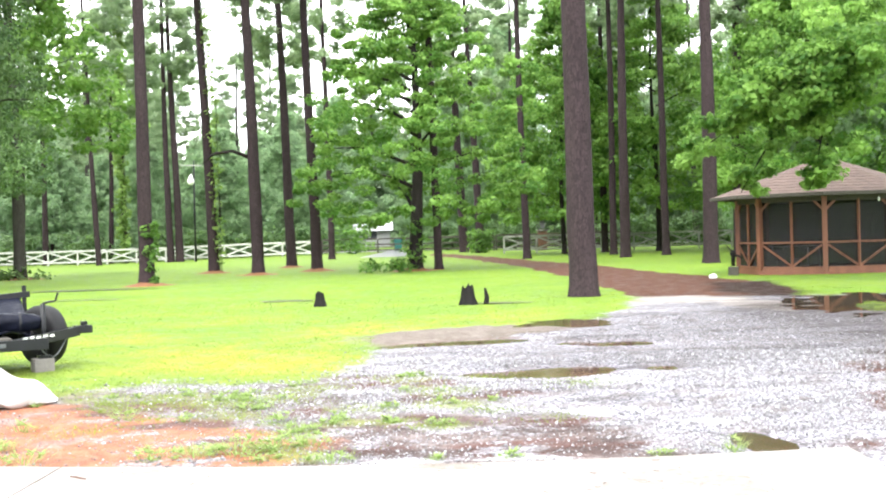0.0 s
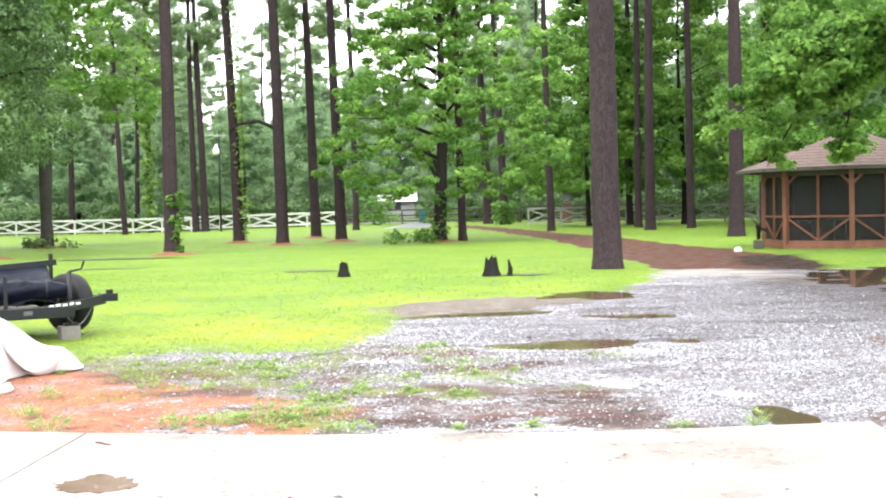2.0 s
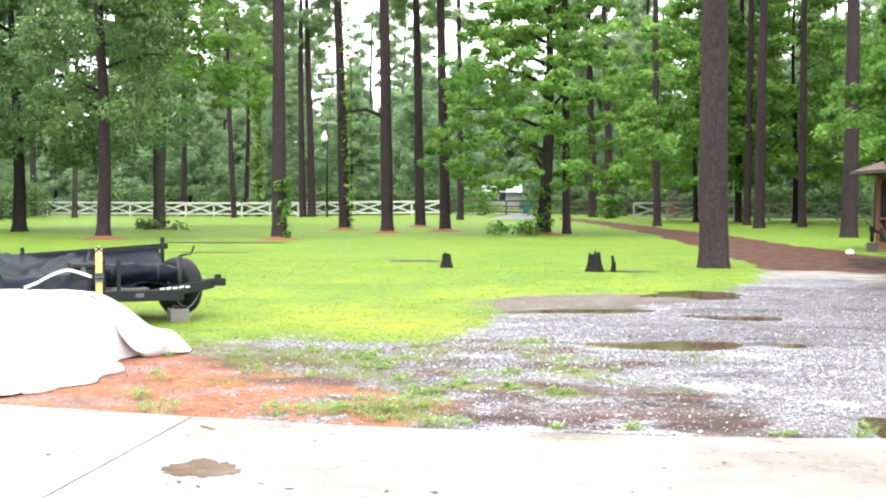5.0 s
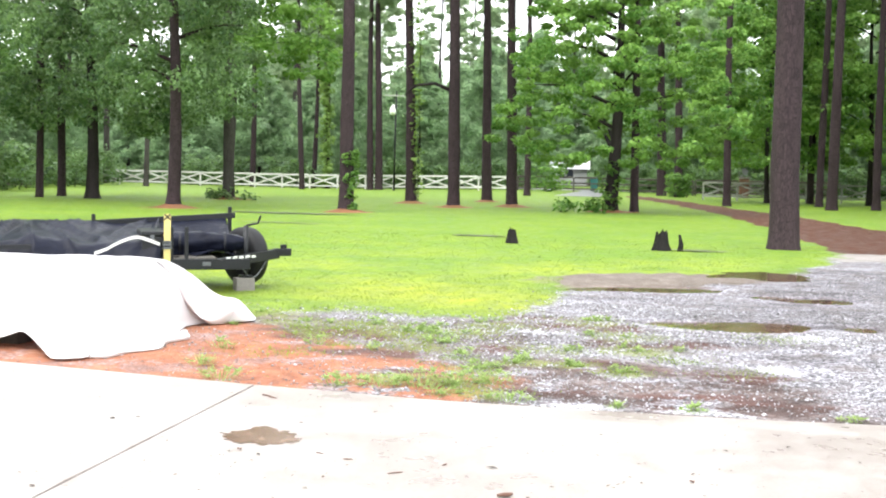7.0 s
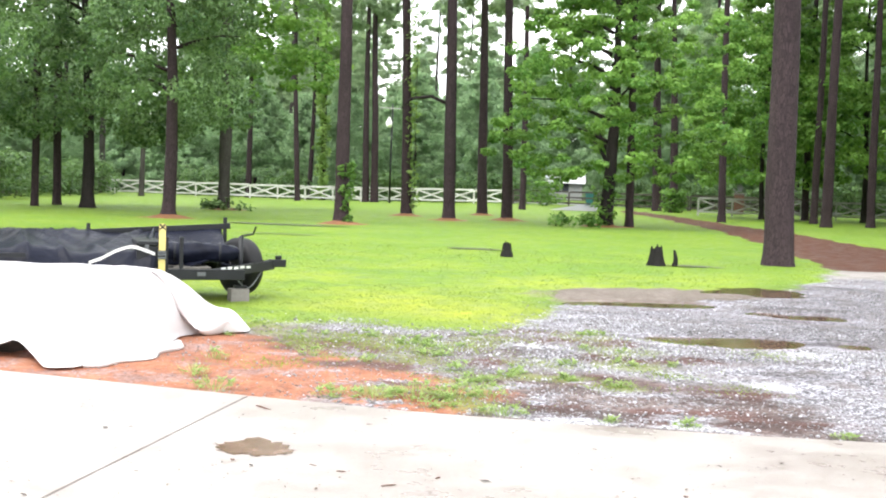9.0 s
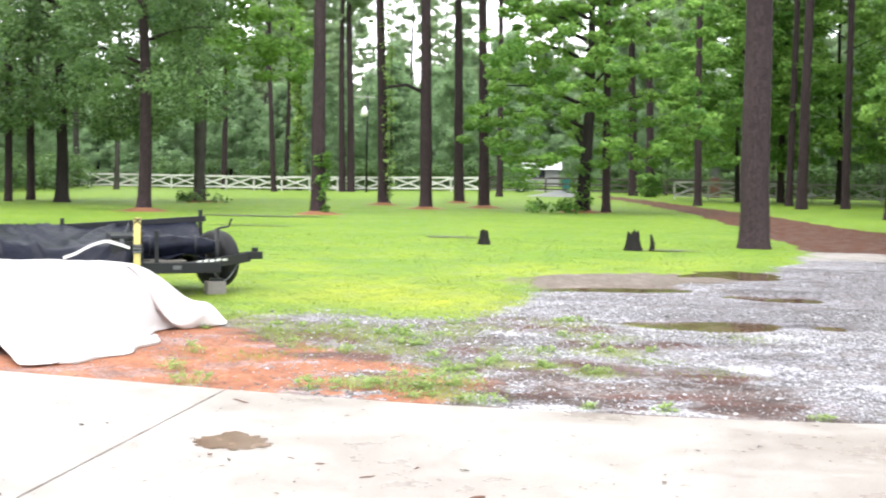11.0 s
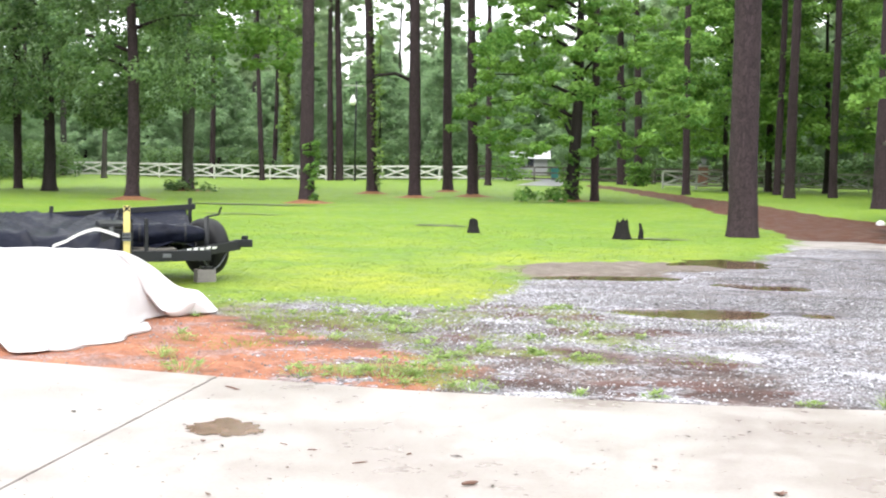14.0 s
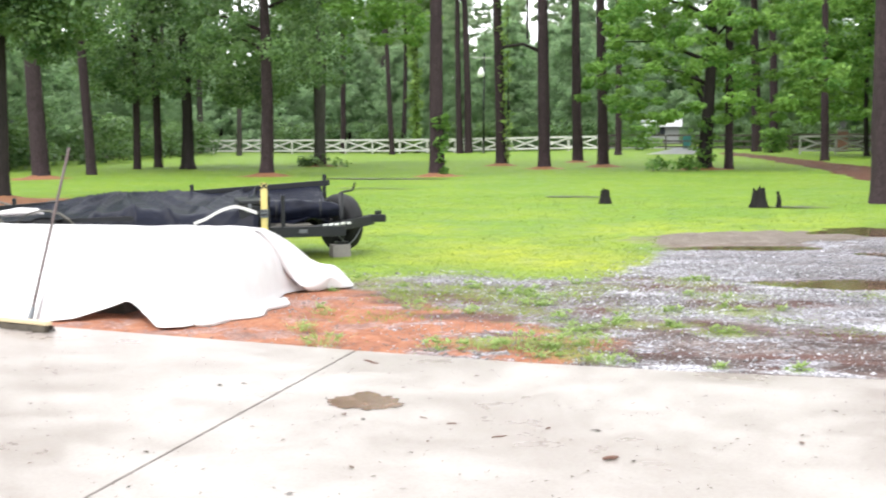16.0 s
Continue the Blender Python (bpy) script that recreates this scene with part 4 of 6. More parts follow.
            part("shingle_course", bm, ROOF, slope)
        e0, e1 = d0 * (Re + 0.01), d1 * (Re + 0.01)
        part("fascia", beam(e0 + Vector((0, 0, ze - 0.03)), e1 + Vector((0, 0, ze - 0.03)), 0.025, 0.11), DARK_WOOD, g)
    return g


GZ = (12.05, 39.1)
gazebo(*GZ, 27.5)
for k, f in ((0, 0.25), (0, 0.55), (0, 0.85), (1, 0.2), (7, 0.7)):
    a0, a1 = (radians(45 * j + 27.5) for j in (k, k + 1))
    R = 3.2
    p = Vector((R * math.sin(a0), -R * math.cos(a0), 0)).lerp(Vector((R * math.sin(a1), -R * math.cos(a1), 0)), f)
    lt = thing("hanging_light", "small white bulb hanging under the eave", "light", pose(GZ[0] + p.x, GZ[1] + p.y, 2.2), "lights under the eave")
    part("bulb", tube([(0, 0, 0), (0, 0, 0.04), (0, 0, 0.09), (0, 0, 0.13)], [0.015, 0.035, 0.032, 0.014], 10), GLOBE, lt, smooth=True)
    part("cord", tube([(0, 0, 0.13), (0, 0, 0.24)], [0.008, 0.008], 6), BLACK_STEEL, lt)


def garden_table(x, y):
    t = thing("garden_table", "pale plastic table inside the shelter", "table", pose(x, y, 0.12, 0, 0, 20))
    part("tabletop", box(-0.8, 0.8, -0.4, 0.4, 0.70, 0.74, 0.01), SIDING, t)
    for sx in (-0.72, 0.72):
        for sy in (-0.32, 0.32):
            part("leg", tube([(sx, sy, 0), (sx * 0.96, sy * 0.96, 0.70)], [0.025, 0.03], 8), SIDING, t)


garden_table(11.2, 39.6)
bk = thing("bucket", "white plastic bucket on the shelter floor", "bucket", pose(10.58, 37.42, 0.12))
part("pail", tube([(0, 0, 0), (0, 0, 0.2), (0, 0, 0.36), (0, 0, 0.38)], [0.14, 0.155, 0.17, 0.175], 18), SIDING, bk, smooth=True)
part("bail", tube([(0.17 * math.cos(a), 0.02, 0.36 - 0.2 * math.sin(a) * 0.5) for a in np.linspace(0, math.pi, 9)], [0.006] * 9, 5), GREY_RIM, bk)


def cabinet(x, y, turn):
    c = thing("storage_cabinet", "low grey cabinet inside the shelter", "cabinet", pose(x, y, 0.12, 0, 0, turn))
    part("body", box(-0.45, 0.45, -0.25, 0.25, 0.0, 0.62, 0.01), CINDER, c)
    for s in (-1, 1):
        d = part("door", box(s * 0.225 - 0.21, s * 0.225 + 0.21, -0.275, -0.253, 0.04, 0.58, 0.004), CINDER, c)
        part("handle", box(s * 0.05 - 0.01, s * 0.05 + 0.01, -0.30, -0.276, 0.28, 0.40), BLACK_STEEL, d)


cabinet(10.1, 38.6, 30)

# iron hand pump on a block beside the shelter
hp = thing("hand_pump", "old black hand pump on a dark block beside the shelter", "pump", pose(8.75, 38.0, gz(8.75, 38.0)))
part("block", box(-0.14, 0.14, -0.14, 0.14, -0.05, 0.28, 0.015), DARK_WOOD, hp)
part("barrel", tube([(0, 0, 0.3), (0, 0, 0.62), (0, 0, 0.70), (0, 0, 0.78)], [0.06, 0.06, 0.10, 0.07], 12), CHAR, hp, smooth=True)
part("spout", tube([(0, 0, 0.62), (0.14, -0.05, 0.64), (0.24, -0.08, 0.56)], [0.04, 0.035, 0.035], 9), CHAR, hp, smooth=True)
part("lever", tube([(0.02, 0, 0.76), (-0.12, 0.0, 0.86), (-0.22, 0.0, 0.98)], [0.02, 0.02, 0.016], 7), CHAR, hp, smooth=True)
rk = thing("rock", "white rock at the edge of the dirt track", "rock", pose(7.72, 36.2, gz(7.72, 36.2)))
part("stone", tube([(0, 0, -0.05), (0, 0, 0.03), (0.02, 0, 0.10), (0.02, 0, 0.14)], [0.10, 0.15, 0.12, 0.05], 10, 0.4), LABEL_WHITE, rk, smooth=True)


# ---- fences ----
def fence(a, b, mat, label, step=2.44, h=1.2, cross=True, top_rails=(0.98,)):
    a, b = Vector((*a, 0)), Vector((*b, 0))
    n = max(1, round((b - a).length / step))
    f = thing("fence", label, "fence", pose(a.x, a.y, 0))
    pts = []
    for i in range(n + 1):
        p = a.lerp(b, i / n) - a
        pts.append(Vector((p.x, p.y, gz(a.x + p.x, a.y + p.y))))
    lift = lambda p, z: p + Vector((0, 0, z))
    for i, p in enumerate(pts):
        part("post", beam(lift(p, -0.1), lift(p, h + 0.03 * math.sin(i * 2.3)), 0.13, 0.13, None, 0.01), mat, f)
    for p, q in zip(pts, pts[1:]):
        d = (q - p).normalized() * 0.07
        for z in top_rails:
            part("rail", beam(lift(p + d, z * h), lift(q - d, z * h + 0.02), 0.045, 0.15), mat, f)
        part("rail", beam(lift(p + d, 0.22 * h), lift(q - d, 0.22 * h), 0.045, 0.13), mat, f)
        if cross:
            o = Vector((0, 0.05, 0))
            part("cross_board", beam(lift(p + d, 0.26 * h), lift(q - d, 0.92 * h), 0.04, 0.13), mat, f)
            part("cross_board", beam(lift(p + d, 0.92 * h) + o, lift(q - d, 0.26 * h) + o, 0.04, 0.13), mat, f)
        else:
            part("rail", beam(lift(p + d, 0.60 * h), lift(q - d, 0.60 * h), 0.045, 0.13), mat, f)
    return f


fence((-53.8, 97.6), (-12.4, 100.0), WHITE_PAINT, "white painted board fence with crossed boards")
fence((3.4, 88.5), (42.0, 88.0), OLD_PAINT, "weathered whitish board fence with crossed boards", h=1.28)
fence((-12.0, 104.5), (3.0, 100.0), DARK_WOOD, "dark old rail fence behind the lawn", h=1.25, cross=False)
fence((3.2, 100.0), (14.0, 101.0), DARK_WOOD, "dark old rail fence behind the lawn", h=1.3, cross=False)

# public road and the paved mouth of the drive
def strip(name, points, mat, label, category, lift=0.012):
    bm = bmesh.new()
    rows = []
    for (xa, ya), (xb, yb) in points:
        row = []
        for u in np.linspace(0, 1, 7):
            x, y = xa + (xb - xa) * u, ya + (yb - ya) * u
            row.append(bm.verts.new((x, y, gz(x, y) + lift)))
        rows.append(row)
    for r0, r1 in zip(rows, rows[1:]):
        for k in range(6):
            bm.faces.new((r0[k], r0[k + 1], r1[k + 1], r1[k]))
    bmesh.ops.recalc_face_normals(bm, faces=bm.faces)
    o = finish(name, bm, mat)
    if o.data.polygons[0].normal.z < 0:
        o.data.flip_normals()
    return tagged(o, label, category, kind="structure")


strip("road", [((x, 108.0), (x, 115.0)) for x in range(-80, 81, 4)], ASPHALT, "wet grey public road beyond the fence", "road", 0.03)
strip("driveway_apron", [((-7.4 + 0.1 * i, 88 + 2.2 * i), (-4.0 - 0.05 * i, 88 + 2.2 * i)) for i in range(11)], ASPHALT, "wet grey paved mouth of the drive", "driveway", 0.025)


# ---- far things ----
def yard_light(x, y):
    t = thing("yard_light", "tall pole light with cross-arm and milky globe", "light", pose(x, y, gz(x, y)))
    part("pole", tube([(0, 0, -0.2), (0, 0, 4), (0.05, 0, 8.1)], [0.09, 0.075, 0.06], 10), BLACK_STEEL, t, smooth=True)
    part("arm", beam((-0.95, -0.08, 7.75), (0.7, -0.08, 7.7), 0.07, 0.09), OLD_PAINT, t)
    part("globe", tube([(-0.2, -0.1, 6.15), (-0.2, -0.1, 6.27), (-0.2, -0.1, 6.52), (-0.2, -0.1, 6.80), (-0.15, -0.1, 7.0)], [0.12, 0.26, 0.28, 0.15, 0.05], 14), GLOBE, t, smooth=True)
    part("hanger", tube([(-0.15, -0.1, 7.0), (-0.1, -0.1, 7.7)], [0.02, 0.02], 6), BLACK_STEEL, t)


yard_light(-21.1, 95)


def wheelie_bin(x, y):
    t = thing("refuse_bin", "teal plastic refuse bin by the road", "bin", pose(x, y, gz(x, y)))
    bm = box(-0.36, 0.36, -0.38, 0.38, 0.08, 1.15, 0.03)
    for v in bm.verts:
        s = 0.8 + 0.2 * v.co.z / 1.15
        v.co.x, v.co.y = v.co.x * s, v.co.y * s
    part("body", bm, TEAL, t)
    part("lid", box(-0.39, 0.39, -0.42, 0.40, 1.16, 1.24, 0.03), TEAL, t)
    for s in (-0.3, 0.3):
        part("wheel", tube([(s - 0.04, 0.34, 0.13), (s + 0.04, 0.34, 0.13)], [0.13, 0.13], 12), RUBBER, t)


wheelie_bin(-5.4, 106.5)


def pillar(x, y):
    t = thing("gate_pillar", "square brick gate pillar with a cap", "pillar", pose(x, y, gz(x, y)))
    part("core", box(-0.30, 0.30, -0.30, 0.30, -0.1, 1.52), CINDER, t)
    bm0 = box(-0.105, 0.105, -0.05, 0.05, -0.034, 0.034, 0.004)
    me = bpy.data.meshes.new("brick")
    bm0.to_mesh(me)
    bm0.free()
    me.materials.append(BRICK)
    for c in range(20):
        for side in range(4):
            for k in range(3):
                o = new("brick", me)
                o.parent = t
                o.matrix_basis = pose(0, 0, 0.04 + 0.077 * c, 0, 0, 90 * side) @ pose((k - 1) * 0.222 + (0.04 if c % 2 else -0.04), -0.31, 0)
    part("cap", box(-0.42, 0.42, -0.42, 0.42, 1.56, 1.66, 0.02), CINDER, t)


pillar(6.8, 96)


def house(x, y, w, d, h, turn, wall, roof, windows=3):
    t = thing("house", "pale far house behind trees across the road", "house", pose(x, y, gz(x, y), 0, 0, turn))
    part("wall", box(-w / 2, w / 2, -d / 2, d / 2, -0.2, h), wall, t)
    bm = bmesh.new()
    e = 0.4
    v = [bm.verts.new(p) for p in ((-w / 2 - e, -d / 2 - e, h), (w / 2 + e, -d / 2 - e, h), (w / 2 + e, d / 2 + e, h), (-w / 2 - e, d / 2 + e, h), (-w / 2 - e, 0, h + 1.7), (w / 2 + e, 0, h + 1.7))]
    for idx in ((0, 1, 5, 4), (2, 3, 4, 5), (0, 4, 3), (1, 2, 5), (3, 2, 1, 0)):
        bm.faces.new([v[i] for i in idx])
    part("roof", bm, roof, t)
    for i in range(windows):
        cx = -w / 2 + w * (i + 0.5) / windows
        wd = part("window", box(cx - 0.5, cx + 0.5, -d / 2 - 0.05, -d / 2 - 0.005, 1.0, 2.2, 0.01), SIDING, t)
        part("pane", box(cx - 0.42, cx + 0.42, -d / 2 - 0.062, -d / 2 - 0.052, 1.08, 2.12), CAR_GLASS, wd)


house(-10.9, 152, 4.2, 6, 2.0, 5, SIDING, SIDING, 1)
house(16.0, 150, 12, 7, 2.8, -5, SIDING, ROOF)


# ---- vehicles ----
def suv(x, y, turn):
    """Nose along +x in its own frame; the origin lies on the ground under its middle."""
    t = thing("suv", "silver family car parked on the gravel beside the slab", "car", pose(x, y, gz(x, y), 0, 0, turn))
    prof = [(-2.28, 0.42), (-2.34, 0.62), (-2.30, 0.95), (-2.22, 1.18), (-2.02, 1.58), (-1.85, 1.68), (-0.6, 1.73), (0.35, 1.66), (1.10, 1.16), (2.05, 1.02), (2.28, 0.80), (2.32, 0.45), (2.2, 0.28), (-2.15, 0.30)]
    bm = bmesh.new()
    cols = []
    for s, w in ((-1, 1.0), (-0.96, 1.03), (0.96, 1.03), (1, 1.0)):
        row = []
        for px, pz in prof:
            tuck = 1 - 0.22 * max(0, (pz - 1.0) / 0.73) ** 1.3
            row.append(bm.verts.new((px * (0.985 if abs(s) == 1 else 1), s * 0.92 * tuck, pz)))
        cols.append(row)
    n = len(prof)
    for r0, r1 in zip(cols, cols[1:]):
        for k in range(n):
            bm.faces.new((r0[k], r0[(k + 1) % n], r1[(k + 1) % n], r1[k]))
    bm.faces.new(cols[0])
    bm.faces.new(cols[-1][::-1])
    bmesh.ops.recalc_face_normals(bm, faces=bm.faces)
    body = part("body", bm, CAR_PAINT, t, "silver paint", True)
    for s in (-1, 1):
        for px in (-1.46, 1.42):
            bm = tube([(px, s * 0.80, 0.38), (px, s * 0.955, 0.38)], [0.44, 0.44], 28)
            part("wheel_arch", bm, DARK_PLASTIC, t)
            rr = [0.26, 0.34, 0.365, 0.365, 0.34, 0.26]
            ww = [0.76, 0.75, 0.79, 0.93, 0.975, 0.97]
            wh = part("wheel", tube([(px, s * q, 0.365) for q in ww], rr, 32), RUBBER, t, smooth=True)
            part("rim", tube([(px, s * 0.962, 0.365), (px, s * 0.978, 0.365)], [0.255, 0.235], 28), ALLOY, wh)
            for k in range(5):
                a = 2 * math.pi * k / 5
                part("spoke", beam((px + 0.05 * math.cos(a), s * 0.985, 0.365 + 0.05 * math.sin(a)), (px + 0.23 * math.cos(a), s * 0.982, 0.365 + 0.23 * math.sin(a)), 0.05, 0.02), ALLOY, wh)
        part("tail_lamp", box(-2.31, -2.16, s * 0.90 - 0.028, s * 0.90 + 0.028, 0.84, 1.17, 0.025), RED_LENS, t)
        part("headlamp", box(2.02, 2.26, s * 0.72 - 0.17, s * 0.72 + 0.17, 0.72, 0.90, 0.03), GLOBE, t)
        bm = bmesh.new()
        y = lambda z: s * (0.92 * 1.03 * (1 - 0.22 * max(0, (z - 1.0) / 0.73) ** 1.3) + 0.006)
        for quad in (((-1.95, 1.18), (-1.15, 1.16), (-1.15, 1.56), (-1.72, 1.54)), ((-1.07, 1.16), (-0.05, 1.15), (-0.05, 1.57), (-1.07, 1.56)), ((0.03, 1.15), (0.88, 1.15), (0.36, 1.53), (0.03, 1.57))):
            bm.faces.new([bm.verts.new((qx, y(qz), qz)) for qx, qz in quad])
        part("side_window", bm, CAR_GLASS, t)
        part("mirror", box(0.62, 0.82, s * 1.0 - 0.09, s * 1.0 + 0.09, 1.10, 1.26, 0.03), CAR_PAINT, t)
        for px in (-0.7, 0.2):
            part("door_handle", box(px - 0.09, px + 0.09, s * 0.955 - 0.015, s * 0.955 + 0.015, 1.0, 1.03, 0.006), CAR_PAINT, t)
    bm = bmesh.new()
    bm.faces.new([bm.verts.new(p) for p in ((-2.235, -0.62, 1.19), (-2.235, 0.62, 1.19), (-2.055, 0.60, 1.54), (-2.055, -0.60, 1.54))])
    part("rear_window", bm, CAR_GLASS, t)
    part("bumper", box(-2.42, -2.25, -0.86, 0.86, 0.40, 0.66, 0.04), CAR_PAINT, t)
    part("plate", box(-2.345, -2.325, -0.2, 0.2, 0.82, 0.92), LABEL_WHITE, t)
    return t


suv(5.24, 9.25, -91)


# ---- trailer with its load ----
TM = Matrix.Translation((-4.88, 14.88, 0.0)) @ pose(0, 0, 0, 0, 0, 208.5)
trailer = thing("trailer", "long black steel utility trailer resting on its jack and a block", "trailer", TM)
# x runs back from the coupler, y to the side that faces the house
F = 0.41
sl_ = lambda x: F - 0.06 - 0.004 * x
for s in (-0.82, 0.82):
    part("frame_rail", beam((0.45, s, sl_(0.45)), (6.9, s, sl_(6.9)), 0.06, 0.13, None, 0.006), BLACK_STEEL, trailer)
    if s < 0:
        part("top_rail", beam((0.40, s, 0.885), (6.9, s, 0.46), 0.07, 0.075, None, 0.006), BLACK_STEEL, trailer)
    for x in (0.47, 2.25, 4.5, 6.8) if s < 0 else ():
        part("stake", beam((x, s, sl_(x)), (x, s, 1.03 - 0.066 * x), 0.06, 0.05, None, 0.004), BLACK_STEEL, trailer)
for x in (1.22, 1.40):
    part("stake", beam((x, 0.80, sl_(x)), (x, 0.80, 0.80), 0.05, 0.045, None, 0.004), BLACK_STEEL, trailer)
part("tongue", beam((-0.05, 0.0, F + 0.01), (0.9, 0.80, F - 0.065), 0.06, 0.12, None, 0.006), BLACK_STEEL, trailer)
part("tongue", beam((-0.05, 0.0, F + 0.01), (0.9, -0.80, F - 0.065), 0.06, 0.12, None, 0.006), BLACK_STEEL, trailer)
for x in (0.84, 2.2, 3.6, 5.0, 6.85):
    part("cross_member", beam((x, -0.79, sl_(x)), (x, 0.79, sl_(x)), 0.06, 0.10), BLACK_STEEL, trailer)
part("bed_boards", box(0.85, 6.85, -0.79, 0.79, 0.0, 0.04, 0, None, pose(0, 0, sl_(0) + 0.06, 0, 1.6, 0)), DARK_WOOD, trailer)
bm = box(-0.22, 0.02, -0.05, 0.05, F - 0.02, F + 0.08, 0.015)
part("coupler", bm, BLACK_STEEL, trailer)
part("latch", box(-0.16, -0.08, -0.03, 0.03, F + 0.08, F + 0.13, 0.008), BLACK_STEEL, trailer)
jack = part("jack", tube([(0.42, 0.30, 0.16), (0.42, 0.30, 0.80)], [0.032, 0.032], 10), BLACK_STEEL, trailer, smooth=True)
part("jack_crank", tube([(0.42, 0.30, 0.80), (0.34, 0.34, 0.82), (0.28, 0.36, 0.83), (0.25, 0.38, 0.93)], [0.014] * 4, 6), BLACK_STEEL, jack)
part("jack_foot", box(0.34, 0.50, 0.22, 0.38, 0.14, 0.17, 0.006), BLACK_STEEL, jack)
chain = [(0.12 + 0.42 * u, 0.14 + 0.35 * u, F - 0.05 - 0.22 * math.sin(math.pi * u)) for u in np.linspace(0, 1, 13)]
part("safety_chain", tube(chain, [0.010] * 13, 6), GREY_RIM, trailer)
part("nameplate", box(0.93, 1.03, 0.852, 0.857, 0.330, 0.378), GREY_RIM, trailer, "grey marking plate")
for i in range(5):
    part("lettering", beam((0.30 + 0.09 * i, 0.335 + 0.08 * i, F - 0.0 + 0.008 * (i % 2)), (0.36 + 0.09 * i, 0.388 + 0.08 * i, F - 0.0), 0.008, 0.028), LABEL_WHITE, trailer)
part("side_board", beam((3.0, 0.86, 0.56), (6.9, 0.86, 0.46), 0.03, 0.05), BLACK_STEEL, trailer)
for x in (4.0, 4.75):
    for s in (-1, 1):
        w = part("wheel", tube([(x, s * q, 0.30) for q in (0.86, 0.85, 0.88, 1.0, 1.04, 1.03)], [0.18, 0.27, 0.30, 0.30, 0.27, 0.18], 24), RUBBER, trailer, smooth=True)
        part("rim", tube([(x, s * 1.02, 0.30), (x, s * 1.035, 0.30)], [0.19, 0.17], 20), GREY_RIM, w)
        arc = [(x + 0.40 * math.cos(a), s * 0.96, 0.30 + 0.38 * math.sin(a)) for a in np.linspace(0.1, math.pi - 0.1, 10)]
        bm = bmesh.new()
        rows = [[bm.verts.new((p[0], s * yy, p[2])) for yy in (0.84, 1.08)] for p in arc]
        for r0, r1 in zip(rows, rows[1:]):
            bm.faces.new((r0[0], r0[1], r1[1], r1[0]))
        fd = part("fender", bm, DARK_WOOD, trailer)
        fd.modifiers.new("thickness", "SOLIDIFY").thickness = 0.012


def spare(x, y, turn):
    t = thing("spare_wheel", "large black spare wheel standing against the trailer tongue", "wheel", TM @ pose(x, y, 0.385, 0, 0, turn) @ Matrix.Scale(1.05, 4))
    part("tyre", tube([(0, q, 0) for q in (-0.10, -0.115, -0.09, -0.05, 0.05, 0.09, 0.115, 0.10)], [0.20, 0.30, 0.345, 0.358, 0.358, 0.345, 0.30, 0.20], 36), RUBBER, t, smooth=True)
    part("rim", tube([(0, q, 0) for q in (0.0, 0.06, 0.085, 0.098)], [0.10, 0.17, 0.185, 0.205], 28), GREY_RIM, t)
    part("hub", tube([(0, 0.05, 0), (0, 0.11, 0)], [0.07, 0.05], 14), BLACK_STEEL, t)
    for k in range(5):
        a = 2 * math.pi * k / 5
        part("nut", tube([(0.10 * math.cos(a), 0.06, 0.10 * math.sin(a)), (0.10 * math.cos(a), 0.105, 0.10 * math.sin(a))], [0.014, 0.012], 6), GREY_RIM, t)


spare(0.36, -0.14, -60)
blk = thing("concrete_block", "grey concrete block under the trailer jack", "block", TM @ pose(0.44, 0.30, 0.0, 0, 0, 8))
part("block_body", box(-0.12, 0.12, -0.09, 0.09, -0.05, 0.135, 0.01), CINDER, blk)

# sheet-wrapped bundle and tool box on the front of the bed
bundle = thing("bundle", "rumpled bundle wrapped in black plastic sheet at the trailer front", "bundle", TM @ pose(0.98, 0.20, 0.575, 0, 0, 86))
wrap = tube([(0, -0.56 + 1.12 * k / 27, 0) for k in range(28)],
            [0.138 * (1 - abs(k / 13.5 - 1) ** 5 * 0.45) * (0.84 + 0.012 * min(k, 27 - k)) for k in range(28)], 26)
for v in wrap.verts:
    n = noise.noise(Vector((v.co.x * 14, v.co.y * 6, v.co.z * 14)))
    m = noise.noise(Vector((v.co.x * 30 + 7, v.co.y * 13, v.co.z * 30)))
    f = 1 + 0.20 * n + 0.10 * m
    v.co.x *= f
    v.co.z *= f
part("wrapping", wrap, BLACK_SHEET, bundle, smooth=True)
for q in (-0.26, 0.3):
    part("tie", tube([(0, q - 0.012, 0), (0, q + 0.012, 0)], [0.136, 0.136], 22), BLACK_STEEL, bundle)
tb = thing("tool_box", "black lidded tool box on the trailer", "box", TM @ pose(1.60, 0.35, 0.40))
part("body", box(-0.14, 0.14, -0.4, 0.42, 0, 0.28, 0.015), BLACK_STEEL, tb)
part("lid", box(-0.15, 0.15, -0.41, 0.43, 0.285, 0.34, 0.015), BLACK_STEEL, tb)
part("catch", box(0.0, 0.05, 0.43, 0.445, 0.20, 0.30, 0.004), GREY_RIM, tb)


